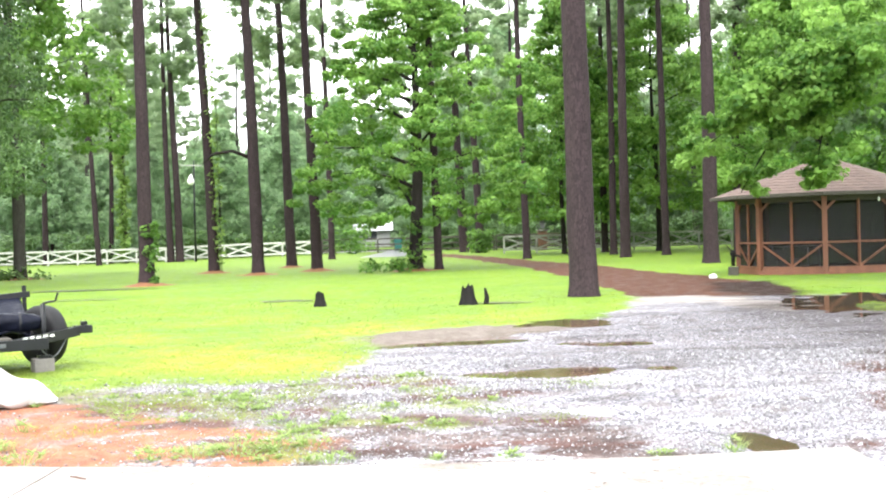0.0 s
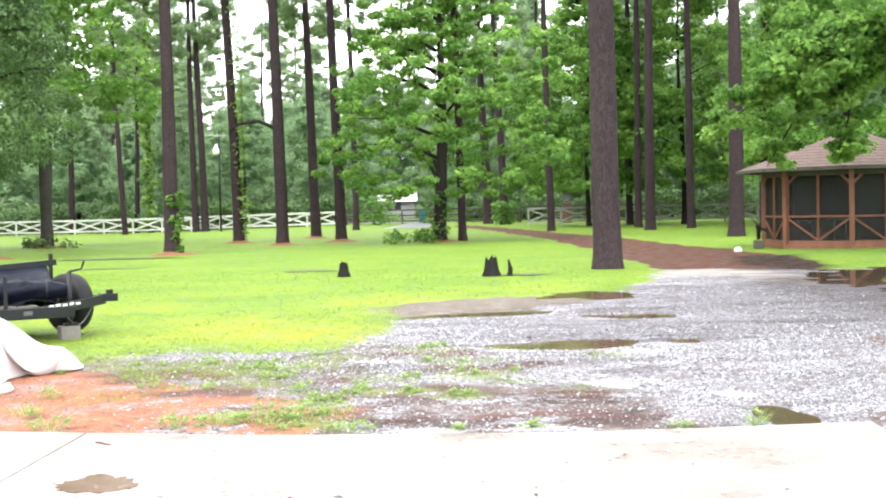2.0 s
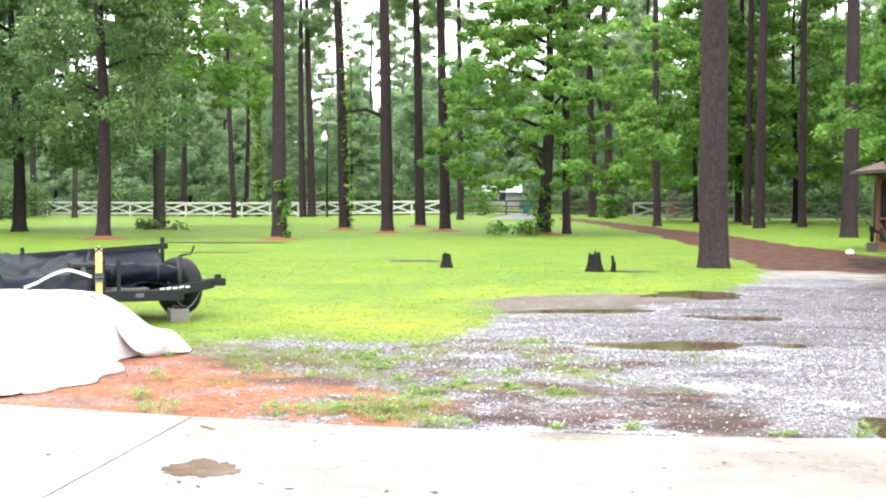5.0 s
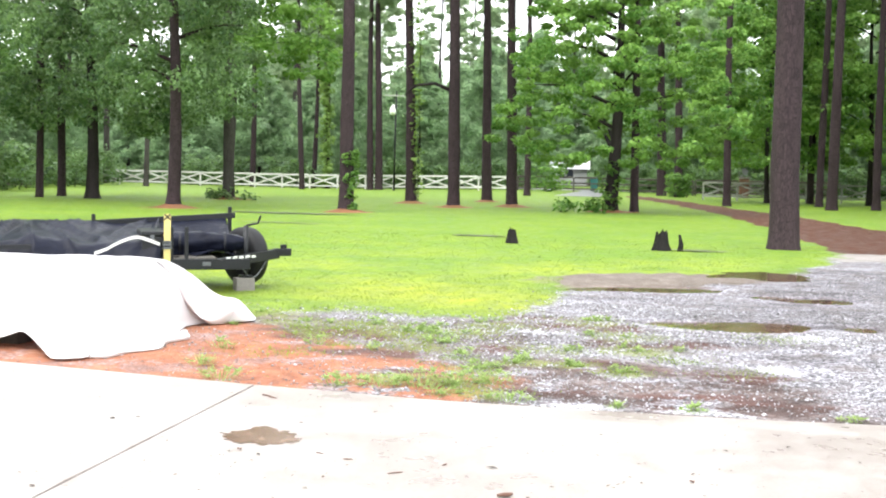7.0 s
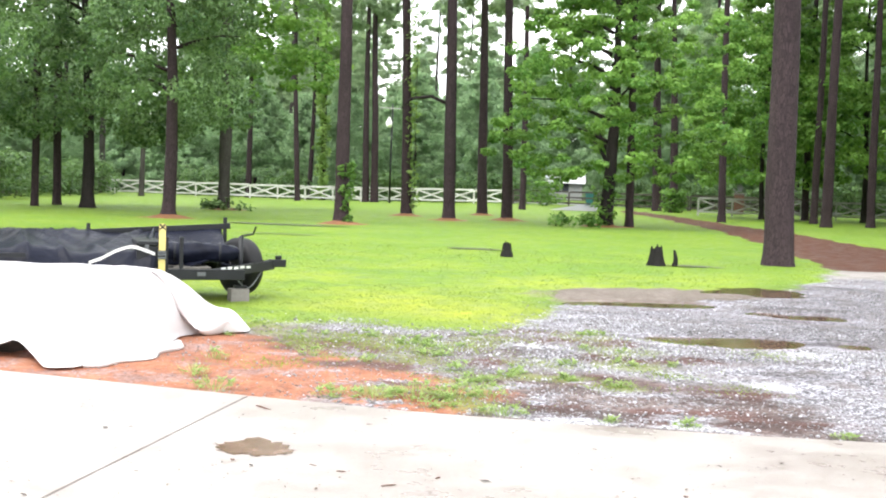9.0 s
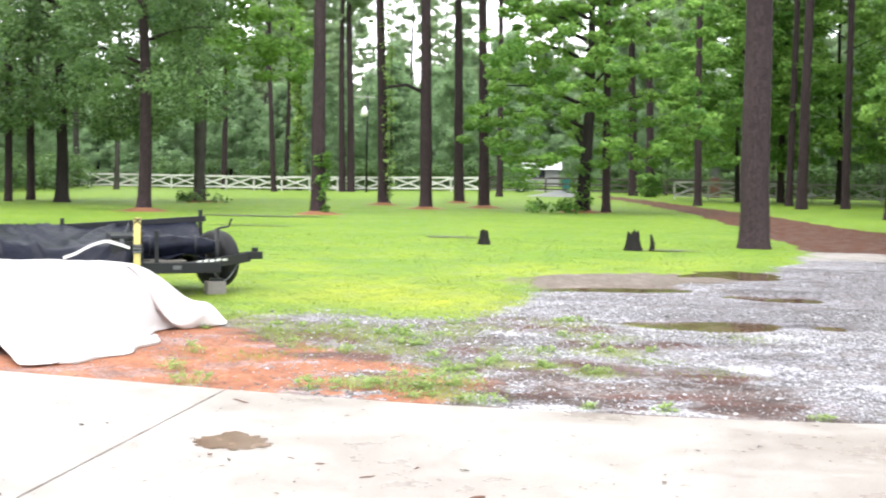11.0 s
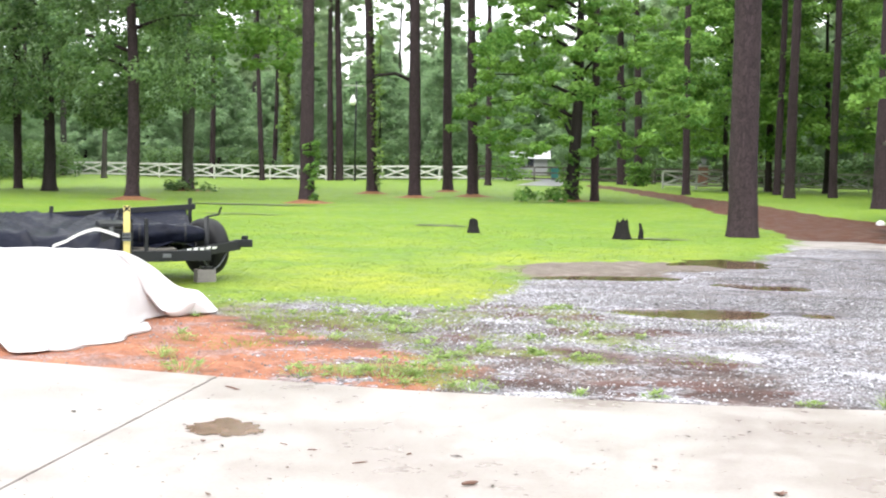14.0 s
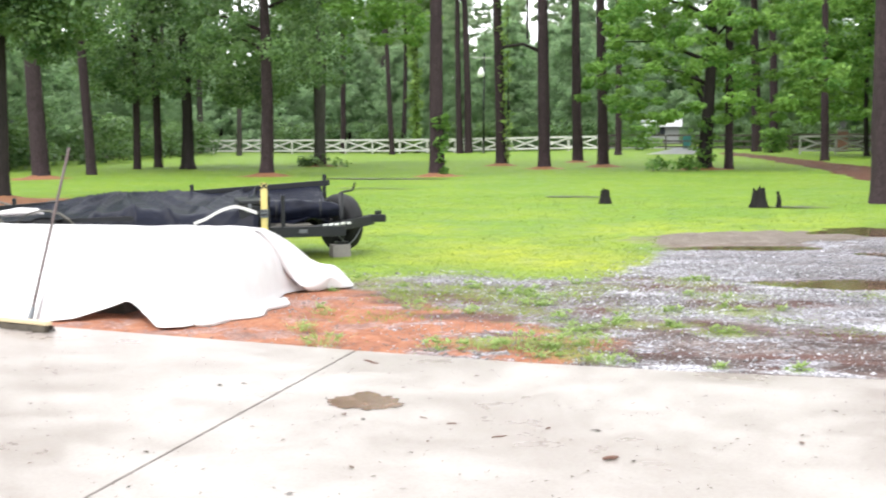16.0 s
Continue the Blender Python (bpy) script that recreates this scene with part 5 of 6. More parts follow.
def sheet_over(name, label, m, x0, x1, ridge, mat, seed):
    """A plastic sheet pulled over a long load: from the far top rail across the load and down the near side, with folds that fan out from where it is held up."""
    bm = bmesh.new()
    nx, ny = 210, 60
    rows = []
    for i in range(nx + 1):
        u = i / nx
        row = []
        for j in range(ny + 1):
            v = j / ny
            x = x0 + (x1 - x0) * u + 0.25 * v * (1 - u) - 0.10 * v
            crease = 0.0
            for hx, hv, n, ph in ((3.05, 0.10, 13.0, 0.4), (1.35, 0.0, 11.0, 1.7), (5.6, 0.2, 9.0, 0.9)):
                dx, dv = x - hx, (v - hv) * 1.5 + 0.05
                dist = math.hypot(dx, dv)
                ang = math.atan2(dx, abs(dv)) + 0.25 * noise.noise(Vector((dx * 1.3, dv * 1.3, seed + hx)))
                crease += 0.13 * (1 - abs(math.sin(ang * n * 0.5 + ph))) ** 2.4 * math.exp(-(dist / 1.05) ** 2) * min(1, dist * 2.2)
            fold = noise.noise(Vector((x * 1.7 - v, v * 1.5, seed))) * 0.06 + (0.5 - abs(noise.noise(Vector((x * 4 - 3 * v, v * 5, seed + 5))))) * 0.05
            top = ridge(x)
            if v < 0.12:
                y, z = -0.86, top - (0.12 - v) * 1.6
            elif v < 0.62:
                w = (v - 0.12) / 0.5
                y, z = -0.86 + 1.50 * w, top - 0.05 * math.sin(math.pi * w) - 0.16 * w * w
            else:
                w = (v - 0.62) / 0.38
                y, z = 0.64 + 0.30 * w ** 0.7, top - 0.16 - (0.34 - 0.22 * min(1, max(0, x - 3.3))) * w
            k = min(1, v * 4)
            row.append(bm.verts.new((x, y + (0.6 * fold + 0.7 * crease) * max(0, v - 0.5), z + (fold * 0.75 + crease - 0.015) * k)))
        rows.append(row)
    for r0, r1 in zip(rows, rows[1:]):
        for k in range(ny):
            bm.faces.new((r0[k], r0[k + 1], r1[k + 1], r1[k]))
    hems = [[r[k].co.copy() for r in rows[::6]] for k in (0, ny)]
    t = thing(name, label, "tarpaulin", m)
    o = part("sheet", bm, mat, t, smooth=True)
    o.modifiers.new("thickness", "SOLIDIFY").thickness = 0.004
    for line in hems:
        part("hem", tube(line, [0.010] * len(line), 6), mat, t, smooth=True)
    return t


sheet_over("black_tarpaulin", "creased black plastic sheet pulled over the trailer load", TM, 1.40, 6.75,
           lambda x: 0.90 - 0.066 * x + 0.10 * math.exp(-((x - 3.05) / 0.55) ** 2) - 0.012 * max(0, x - 3.4) ** 2 + 0.012 * math.sin(x * 2.1), BLACK_SHEET, 3.3)
cr = thing("wrapped_crate", "low crate wrapped in black plastic on the trailer front", "crate", TM @ pose(1.30, -0.30, 0.40))
bm = box(-0.42, 0.42, -0.40, 0.55, 0, 0.24, 0.05)
bmesh.ops.subdivide_edges(bm, edges=bm.edges, cuts=5, use_grid_fill=True)
for v in bm.verts:
    v.co += Vector((1, 1, 1)) * 0.03 * noise.noise(v.co * 5)
part("wrapping", bm, BLACK_SHEET, cr, smooth=True)
# loose end of the black sheet, hung from the far rail and slumped over the load
bm = bmesh.new()
rows = []
for i in range(41):
    u = i / 40
    x = 0.52 + 1.0 * u
    row = []
    for j in range(31):
        v = j / 30
        sag = 0.40 * (1 - (1 - v) ** 1.6) + 0.06 * math.sin(math.pi * v) * (0.4 + 0.6 * u)
        fold = 0.045 * (0.5 - abs(noise.noise(Vector((x * 4.5 - 2 * v, v * 2.2, 8.0))))) + 0.03 * math.sin(9 * u + 5 * v)
        row.append(bm.verts.new((x + 0.12 * v * (0.4 - u), -0.83 + 1.45 * v * (0.85 + 0.15 * u), 0.895 - 0.066 * x - sag + fold * min(1, v * 4))))
    rows.append(row)
for r0, r1 in zip(rows, rows[1:]):
    for k in range(30):
        bm.faces.new((r0[k], r0[k + 1], r1[k + 1], r1[k]))
ls = thing("loose_sheet", "loose end of a black plastic sheet slumped over the trailer front", "tarpaulin", TM)
o = part("sheet", bm, BLACK_SHEET, ls, smooth=True)
o.modifiers.new("thickness", "SOLIDIFY").thickness = 0.004
ld = thing("lumber_load", "stacked boards under the black sheet on the trailer", "lumber", TM @ pose(4.3, 0, 0.22))
for j in range(5):
    for k in range(1):
        part("board", box(-2.3, 2.25, -0.6 + 0.24 * j, -0.38 + 0.24 * j, 0.12 + 0.09 * k, 0.20 + 0.09 * k, 0.006), DARK_WOOD, ld)
# white webbing strap over the sheet
bm = bmesh.new()
rows = []
for i in range(17):
    u = i / 16
    x = 1.55 + 0.75 * u
    z = 0.60 + 0.10 * math.sin(math.pi * min(1, u * 1.25) * 0.75) - 0.28 * max(0, u - 0.35)
    rows.append([bm.verts.new((x, 0.98 + 0.02 * u, z + q)) for q in (-0.019, 0.019)])
for r0, r1 in zip(rows, rows[1:]):
    bm.faces.new((r0[0], r1[0], r1[1], r0[1]))
st = finish("webbing_strap", bm, WHITE_SHEET)
st.matrix_world = TM
st.modifiers.new("thickness", "SOLIDIFY").thickness = 0.006
tagged(st, "white webbing strap slung over the black sheet", "strap")
# yellow ruled post tied to the side of the trailer
yp = thing("ratchet_strap", "yellow ratchet strap with steel buckle on the trailer side", "strap", TM @ pose(1.46, 0.93, -0.02, 0, 0, 0))
part("webbing", box(-0.04, 0.04, -0.012, 0.0, 0.66, 0.98, 0.003), YELLOW, yp)
part("webbing", box(-0.04, 0.04, -0.012, 0.0, 0.40, 0.56, 0.003), YELLOW, yp)
for z in (0.57, 0.61, 0.645):
    part("buckle_bar", box(-0.05, 0.05, -0.01, 0.03, z - 0.012, z + 0.012, 0.004), GREY_RIM, yp)
for s in (-1, 1):
    part("black_mark", beam((-0.035 * s, 0.004, 0.91), (0.035 * s, 0.004, 0.975), 0.006, 0.016), BLACK_STEEL, yp)
bg = thing("plastic_bag", "crumpled white bag on the rear of the trailer", "bag", TM @ pose(4.32, 0.45, 0.60))
part("bag_body", tube([(-0.28, 0, 0), (-0.2, 0, 0.03), (0, 0.02, 0.035), (0.2, 0, 0.02), (0.3, 0, -0.01)], [0.01, 0.035, 0.045, 0.03, 0.01], 12, 0.6, seed=4), WHITE_SHEET, bg, smooth=True)


# ---- white tarpaulin over a pile beside the slab ----
def white_pile():
    front = [(-12.5, 9.3), (-6.3, 8.62), (-5.9, 8.58), (-5.45, 8.66), (-5.15, 9.0), (-4.95, 8.9), (-4.62, 8.56), (-4.42, 8.62), (-4.32, 8.98), (-4.22, 9.25),
             (-4.22, 9.75), (-4.27, 10.2), (-4.36, 10.62), (-4.34, 10.85), (-4.25, 11.0), (-3.93, 11.3), (-4.1, 11.75), (-4.6, 11.9), (-5.0, 12.2), (-6.5, 12.0), (-12.5, 12.3)]
    lift = [0.0, 0.0, 0.0, 0.02, 0.13, 0.08] + [0.0] * 15
    pts, lf = [], []
    for i in range(len(front) - 1):
        p0, p1, p2, p3 = (Vector(front[min(max(k, 0), len(front) - 1)]) for k in (i - 1, i, i + 1, i + 2))
        n = 10 if (p2 - p1).length < 1.5 else 36
        for k in range(n):
            t = k / n
            pts.append(0.5 * ((2 * p1) + (p2 - p0) * t + (2 * p0 - 5 * p1 + 4 * p2 - p3) * t * t + (3 * p1 - p0 - 3 * p2 + p3) * t ** 3))
            lf.append(lift[i] * (1 - t) + lift[i + 1] * t)
    bm = bmesh.new()
    rows, nv = [], 26
    for i, (p, z0) in enumerate(zip(pts, lf)):
        c = Vector((min(max(p.x, -12.5), -4.62), 10.30))
        # the loose corner lies low, away from the pile
        tail = math.exp(-((p.x + 4.0) / 0.46) ** 2 - ((p.y - 11.40) / 0.58) ** 2)
        row = []
        for j in range(nv + 1):
            v = (j / nv) ** 1.35
            q = p.lerp(c, v)
            w = min(1, max(0, v - 0.02) / 0.88)
            dome = 0.645 * (1 - (1 - w) ** 2.2) ** 0.58
            slack = 0.085 * math.sin(math.pi * min(1, v / 0.30)) * (1 if v < 0.15 else max(0.35, 1 - 3 * (v - 0.15))) + 0.645 * float(smooth(np.float64(v), 0.40, 0.90)) * 0.98
            rise = dome * (1 - tail) + slack * tail
            f = noise.noise(Vector((q.x * 1.9, q.y * 1.9, 2.0))) * 0.05 + noise.noise(Vector((i * 0.20, v * 1.5, 7.0))) * 0.07
            ruck = 0.022 * math.sin(i * 0.55 + 2.0 * v) * (1 - v) ** 1.5
            z = z0 * (1 - v) ** 3 + rise + (f * (0.12 + 0.9 * (1 - v) ** 2 * min(1, v * 5)) + ruck * min(1, v * 6))
            z = max(z, gz(q.x, q.y) + 0.004)
            row.append(bm.verts.new((q.x, q.y, z)))
        rows.append(row)
    for r0, r1 in zip(rows, rows[1:]):
        for k in range(nv):
            bm.faces.new((r0[k], r1[k], r1[k + 1], r0[k + 1]))
    t = thing("white_tarpaulin", "big white tarpaulin thrown over a pile by the slab", "tarpaulin")
    o = part("sheet", bm, WHITE_SHEET, t, smooth=True)
    o.modifiers.new("thickness", "SOLIDIFY").thickness = 0.003
    # the loose hem, folded back on itself along the ground
    for k, (a, b, c, w) in enumerate((((-4.48, 8.78), (-4.26, 9.2), (-4.30, 10.35), 0.19),)):
        bm = bmesh.new()
        rows = []
        for i in range(25):
            u = i / 24
            p = Vector(a) * (1 - u) ** 2 + Vector(b) * 2 * u * (1 - u) + Vector(c) * u * u
            d = (Vector(b) - Vector(a)) * (1 - u) + (Vector(c) - Vector(b)) * u
            side = Vector((d.y, -d.x)).normalized()
            ww = w * (0.5 + 0.7 * math.sin(math.pi * u) + 0.25 * math.sin(u * 17 + k))
            row = []
            for j in range(9):
                ang = math.pi * (j / 8) * 1.15
                q = p + side * (0.03 + ww * (0.5 - 0.5 * math.cos(ang)))
                row.append(bm.verts.new((q.x, q.y, gz(q.x, q.y) + 0.010 + 0.06 * math.sin(ang) * (0.6 + 0.4 * math.sin(u * 11 + k)) if j < 8 else gz(q.x, q.y) + 0.012)))
            rows.append(row)
        for r0, r1 in zip(rows, rows[1:]):
            for j in range(8):
                bm.faces.new((r0[j], r1[j], r1[j + 1], r0[j + 1]))
        f = part("folded_hem", bm, WHITE_SHEET, t, smooth=True)
        f.modifiers.new("thickness", "SOLIDIFY").thickness = 0.006
    return t


white_pile()
# boards added as dark fill where only shade shows under the lifted hem
lp = thing("gap_fill_boards", "added dark boards filling the shaded gap under the white tarpaulin", "lumber", pose(-7.6, 10.0, 0))
for j in range(6):
    for k in range(3):
        part("board", box(-2.2, 2.3, -0.75 + 0.26 * j, -0.52 + 0.26 * j, -0.03 + 0.14 * k, 0.10 + 0.14 * k, 0.006), DARK_WOOD, lp)


def broom():
    base, top = Vector((-5.50, 8.16, 0.10)), Vector((-5.52, 8.82, 1.43))
    b = thing("push_broom", "push broom with wooden handle leaning on the white tarpaulin", "broom", pose(0, 0, 0))
    part("handle", tube([base.lerp(top, u) for u in (0, 0.25, 0.5, 0.75, 1)], [0.0115, 0.012, 0.0125, 0.012, 0.011], 10), HANDLE, b, smooth=True)
    m = pose(-5.53, 8.12, 0.0, 0, 0, -15)
    part("block", box(-0.28, 0.28, -0.028, 0.028, 0.062, 0.098, 0.010, None, m), PALE_WOOD, b)
    bm = bmesh.new()
    for i in range(62):
        for j in range(4):
            x, y = -0.275 + 0.55 * i / 61, -0.036 + 0.024 * j
            tip = Vector((x + 0.006 * math.sin(i * 7 + j), y * 1.5 + 0.006 * math.cos(i * 3 + j), 0.014))
            top_ = Vector((x, y, 0.058))
            v = [bm.verts.new(m @ p) for p in (top_ + Vector((-0.006, 0, 0)), top_ + Vector((0.006, 0, 0)), tip + Vector((0.006, 0.002, 0)), tip + Vector((-0.006, 0.002, 0)))]
            bm.faces.new(v)
    part("bristles", bm, BRISTLE, b, "dark worn bristles")
    part("ferrule", tube([base - Vector((0, 0.01, 0.02)), base + (top - base) * 0.06], [0.022, 0.017], 10), GREY_RIM, b)


broom()


# ---- stumps ----
def stump(x, y, r, h, seed):
    t = thing("tree_stump", "burnt black tree stump with a jagged top in the lawn", "stump", pose(x, y, gz(x, y)), "stumps in the lawn")
    bm = bmesh.new()
    rows = []
    for z, k in ((-0.05, 1.25), (0.02, 1.12), (0.10, 0.95), (0.5 * h, 0.82), (0.8 * h, 0.74), (h, 0.66)):
        row = []
        for i in range(18):
            a = 2 * math.pi * i / 18
            w = 1 + 0.18 * noise.noise(Vector((math.cos(a) * 2 + seed, math.sin(a) * 2, z)))
            zz = z * (1 + (0.30 * noise.noise(Vector((math.cos(a) * 3, math.sin(a) * 3, seed))) if z > 0.7 * h else 0))
            row.append(bm.verts.new((r * k * w * math.cos(a), r * k * w * math.sin(a), zz)))
        rows.append(row)
    inner = [bm.verts.new((v.co.x * 0.6, v.co.y * 0.6, h * 0.72)) for v in rows[-1]]
    rows.append(inner)
    for r0, r1 in zip(rows, rows[1:]):
        for i in range(18):
            bm.faces.new((r0[i], r0[(i + 1) % 18], r1[(i + 1) % 18], r1[i]))
    bm.faces.new(inner)
    part("stump_wood", bm, CHAR, t)
    return t


stump(-3.18, 26.85, 0.135, 0.30, 1.0)
s2 = stump(0.17, 26.1, 0.19, 0.40, 5.0)
part("splinter", tube([(0.40, -0.05, -0.03), (0.42, -0.05, 0.16), (0.38, -0.05, 0.36)], [0.07, 0.05, 0.022], 8, 0.3), CHAR, s2)


# ---- ivy, shrubs and weeds ----
def leaves_thing(name, label, category, clumps, per, leaf, mat, seed, kind="", group="", long=1.25):
    q = np.random.RandomState(seed)
    cx, cy = clumps[0][0], clumps[0][1]
    t = thing(name, label, category, pose(cx, cy, gz(cx, cy)), group, kind)
    rel = [(x - cx, y - cy, z, r) for x, y, z, r in clumps]
    o = new("foliage", leaf_cloud("foliage", q, rel, per, leaf, 1.0, mat, 0.8, long))
    o.parent = t
    for i in range(3):
        part("stem", tube([(0.05 * i - 0.05, 0, -0.03), (q.uniform(-0.2, 0.2) * rel[-1][3] * 2, q.uniform(-0.2, 0.2), max(0.05, rel[-1][2]))], [0.012, 0.005], 5), BARK_DARK, t)
    return t


q = np.random.RandomState(5)
leaves_thing("ivy", "ivy climbing the foot of a pine", "ivy", [(-11.63 + 0.3 * math.cos(a) + 0.1, 44.0 - 0.3 * abs(math.sin(a)), z, 0.16) for a, z in zip(q.uniform(-1.2, 1.9, 34), q.uniform(0.05, 2.3, 34))], 16, 0.12, IVY, 81)
leaves_thing("vine", "vine covering a far pine trunk", "ivy", [(-29.1 + q.uniform(-0.35, 0.35), 102.8 + q.uniform(-0.3, 0.2), z, 0.50) for z in np.linspace(0.3, 22, 84)], 34, 0.30, VINE, 82)
leaves_thing("vine", "thin vine on a pine trunk", "ivy", [(-12.35 - 0.030 * z + 0.35 + q.uniform(-0.15, 0.2), 59.5, z, 0.28) for z in np.linspace(0.6, 13, 44)], 18, 0.17, VINE, 83)
leaves_thing("ivy", "ivy at the foot of the sweetgum", "ivy", [(-2.0 + q.uniform(-0.5, 0.5), 54.1 + q.uniform(-0.2, 0.2), z, 0.28) for z in np.linspace(0.1, 2.2, 16)], 18, 0.16, IVY, 84)
leaves_thing("shrub", "low shrub beside the sweetgum", "shrub", [(-3.2 + q.uniform(-0.9, 0.9), 51.5 + q.uniform(-0.5, 0.5), q.uniform(0.1, 0.55), 0.35) for _ in range(16)], 22, 0.16, IVY, 85)
leaves_thing("shrub", "ivy-covered shrub at a far pine", "shrub", [(1.74 + q.uniform(-0.8, 0.8), 92.9 + q.uniform(-0.4, 0.4), q.uniform(0.1, 1.6), 0.5) for _ in range(20)], 26, 0.24, IVY, 86)
leaves_thing("shrub", "low weeds round a pine's foot", "shrub", [(-21.0 + q.uniform(-1.3, 1.6), 57.0 + q.uniform(-0.5, 0.5), q.uniform(0.05, 0.45), 0.32) for _ in range(18)], 22, 0.15, OAK, 87)
leaves_thing("shrub", "bush against the fence", "shrub", [(-9.0 + q.uniform(-1.5, 1.5), 101.5 + q.uniform(-0.5, 0.5), q.uniform(0.2, 2.2), 0.6) for _ in range(24)], 26, 0.26, SWEETGUM, 88)
for i in range(26):
    x, y = -44 + 3.3 * i + q.uniform(-1, 1), 104.5 + q.uniform(-1.5, 2.5)
    if -13 < x < -2:
        continue
    leaves_thing("shrub", "undergrowth at the edge of the woods", "shrub", [(x + q.uniform(-1.6, 1.6), y + q.uniform(-0.7, 0.7), q.uniform(0.2, 2.4), 0.8) for _ in range(16)], 40, 0.28, OAK, 100 + i, group="undergrowth")
for i in range(16):
    x, y = -32.5 - 1.0 * i + q.uniform(-1, 1), 42 + 3.7 * i
    leaves_thing("shrub", "undergrowth at the edge of the woods", "shrub", [(x + q.uniform(-1.6, 1.6), y + q.uniform(-0.7, 0.7), q.uniform(0.2, 2.6), 0.8) for _ in range(16)], 40, 0.24, OAK, 140 + i, group="undergrowth")


def weed(x, y, r, h, seed, label="clump of green weeds growing by the slab"):
    q = np.random.RandomState(seed)
    o = thing("weed_clump", label, "weed", pose(x, y, gz(x, y) - 0.005), "weeds by the slab")
    rosettes = []
    for _ in range(max(3, int(95 * r))):
        a, d = q.uniform(0, 6.28), r * 1.3 * math.sqrt(q.uniform())
        rosettes.append((d * math.cos(a), 0.8 * d * math.sin(a), 0.010 + h * q.uniform(0.05, 0.85) * (1 - 0.6 * d / r / 1.3)))
    c, ax, sd = [], [], []
    for rx, ry, rz in rosettes:
        turn, k = q.uniform(0, 6.28), q.randint(6, 11)
        for i in range(k):
            a, ln, tilt = turn + 6.28 * i / k + q.normal() * 0.2, q.uniform(0.022, 0.052), q.uniform(0.05, 0.9)
            way = np.array([math.cos(a), math.sin(a), tilt]) * ln * 0.5
            c.append(np.array([rx, ry, rz]) + way * 1.1)
            ax.append(way)
            sd.append(np.array([-math.sin(a), math.cos(a), 0.2 * q.normal()]) * ln * 0.24)
    f = new("foliage", blades_mesh("foliage", np.array(c), np.array(ax), np.array(sd), 0.62 + 0.24 * q.normal(size=len(c)), WEED))
    f.parent = o
    n = int(30 + 260 * r)
    a, d = q.uniform(0, 6.28, n), r * 1.2 * q.uniform(0, 1, n) ** 0.7
    ln = h * q.uniform(0.3, 1.0, n) * (1.1 - 0.5 * d / r / 1.2)
    out = 0.35 + 0.9 * d / r + 0.3 * q.normal(size=n)
    axis = np.stack([np.cos(a) * out * ln, np.sin(a) * out * ln, ln], 1) * 0.5
    c = np.stack([d * np.cos(a), 0.8 * d * np.sin(a), np.zeros(n)], 1) + axis
    w = q.uniform(0.002, 0.0045, n)
    side = np.stack([-np.sin(a) * w, np.cos(a) * w, np.zeros(n)], 1)
    f = new("tuft", blades_mesh("tuft", c, axis, side, 0.6 + 0.25 * q.normal(size=n), WEED))
    f.parent = o
    tagged(f, kind="stuff")


WEEDS = [(-3.06, 8.14, 0.11, 0.12), (-3.45, 8.75, 0.08, 0.11), (-3.61, 9.62, 0.07, 0.10), (-2.92, 10.18, 0.08, 0.12), (-1.90, 8.26, 0.15, 0.09), (-1.62, 8.36, 0.20, 0.11),
         (-1.35, 8.44, 0.16, 0.10), (-1.12, 8.60, 0.12, 0.09), (-0.93, 7.98, 0.13, 0.08), (-2.20, 8.20, 0.13, 0.07), (1.80, 7.98, 0.06, 0.11), (1.31, 7.95, 0.06, 0.045),
         (-0.21, 7.95, 0.05, 0.04), (0.31, 7.93, 0.09, 0.035), (-1.55, 9.8, 0.11, 0.08), (-2.2, 11.2, 0.16, 0.07), (-1.88, 10.63, 0.14, 0.07), (-1.3, 9.3, 0.10, 0.07)]
for i, (x, y, r, h) in enumerate(WEEDS):
    weed(x, y, r, 1.35 * h, 200 + i)
q = np.random.RandomState(94)
for i in range(46):
    gx, gy, ga, gb = GREEN[i % len(GREEN)]
    weed(gx + 0.6 * ga * q.normal(), max(8.0, gy + 0.6 * gb * q.normal()), q.uniform(0.03, 0.085), q.uniform(0.03, 0.07), 230 + i, "small seedling weeds scattered in the gravel")


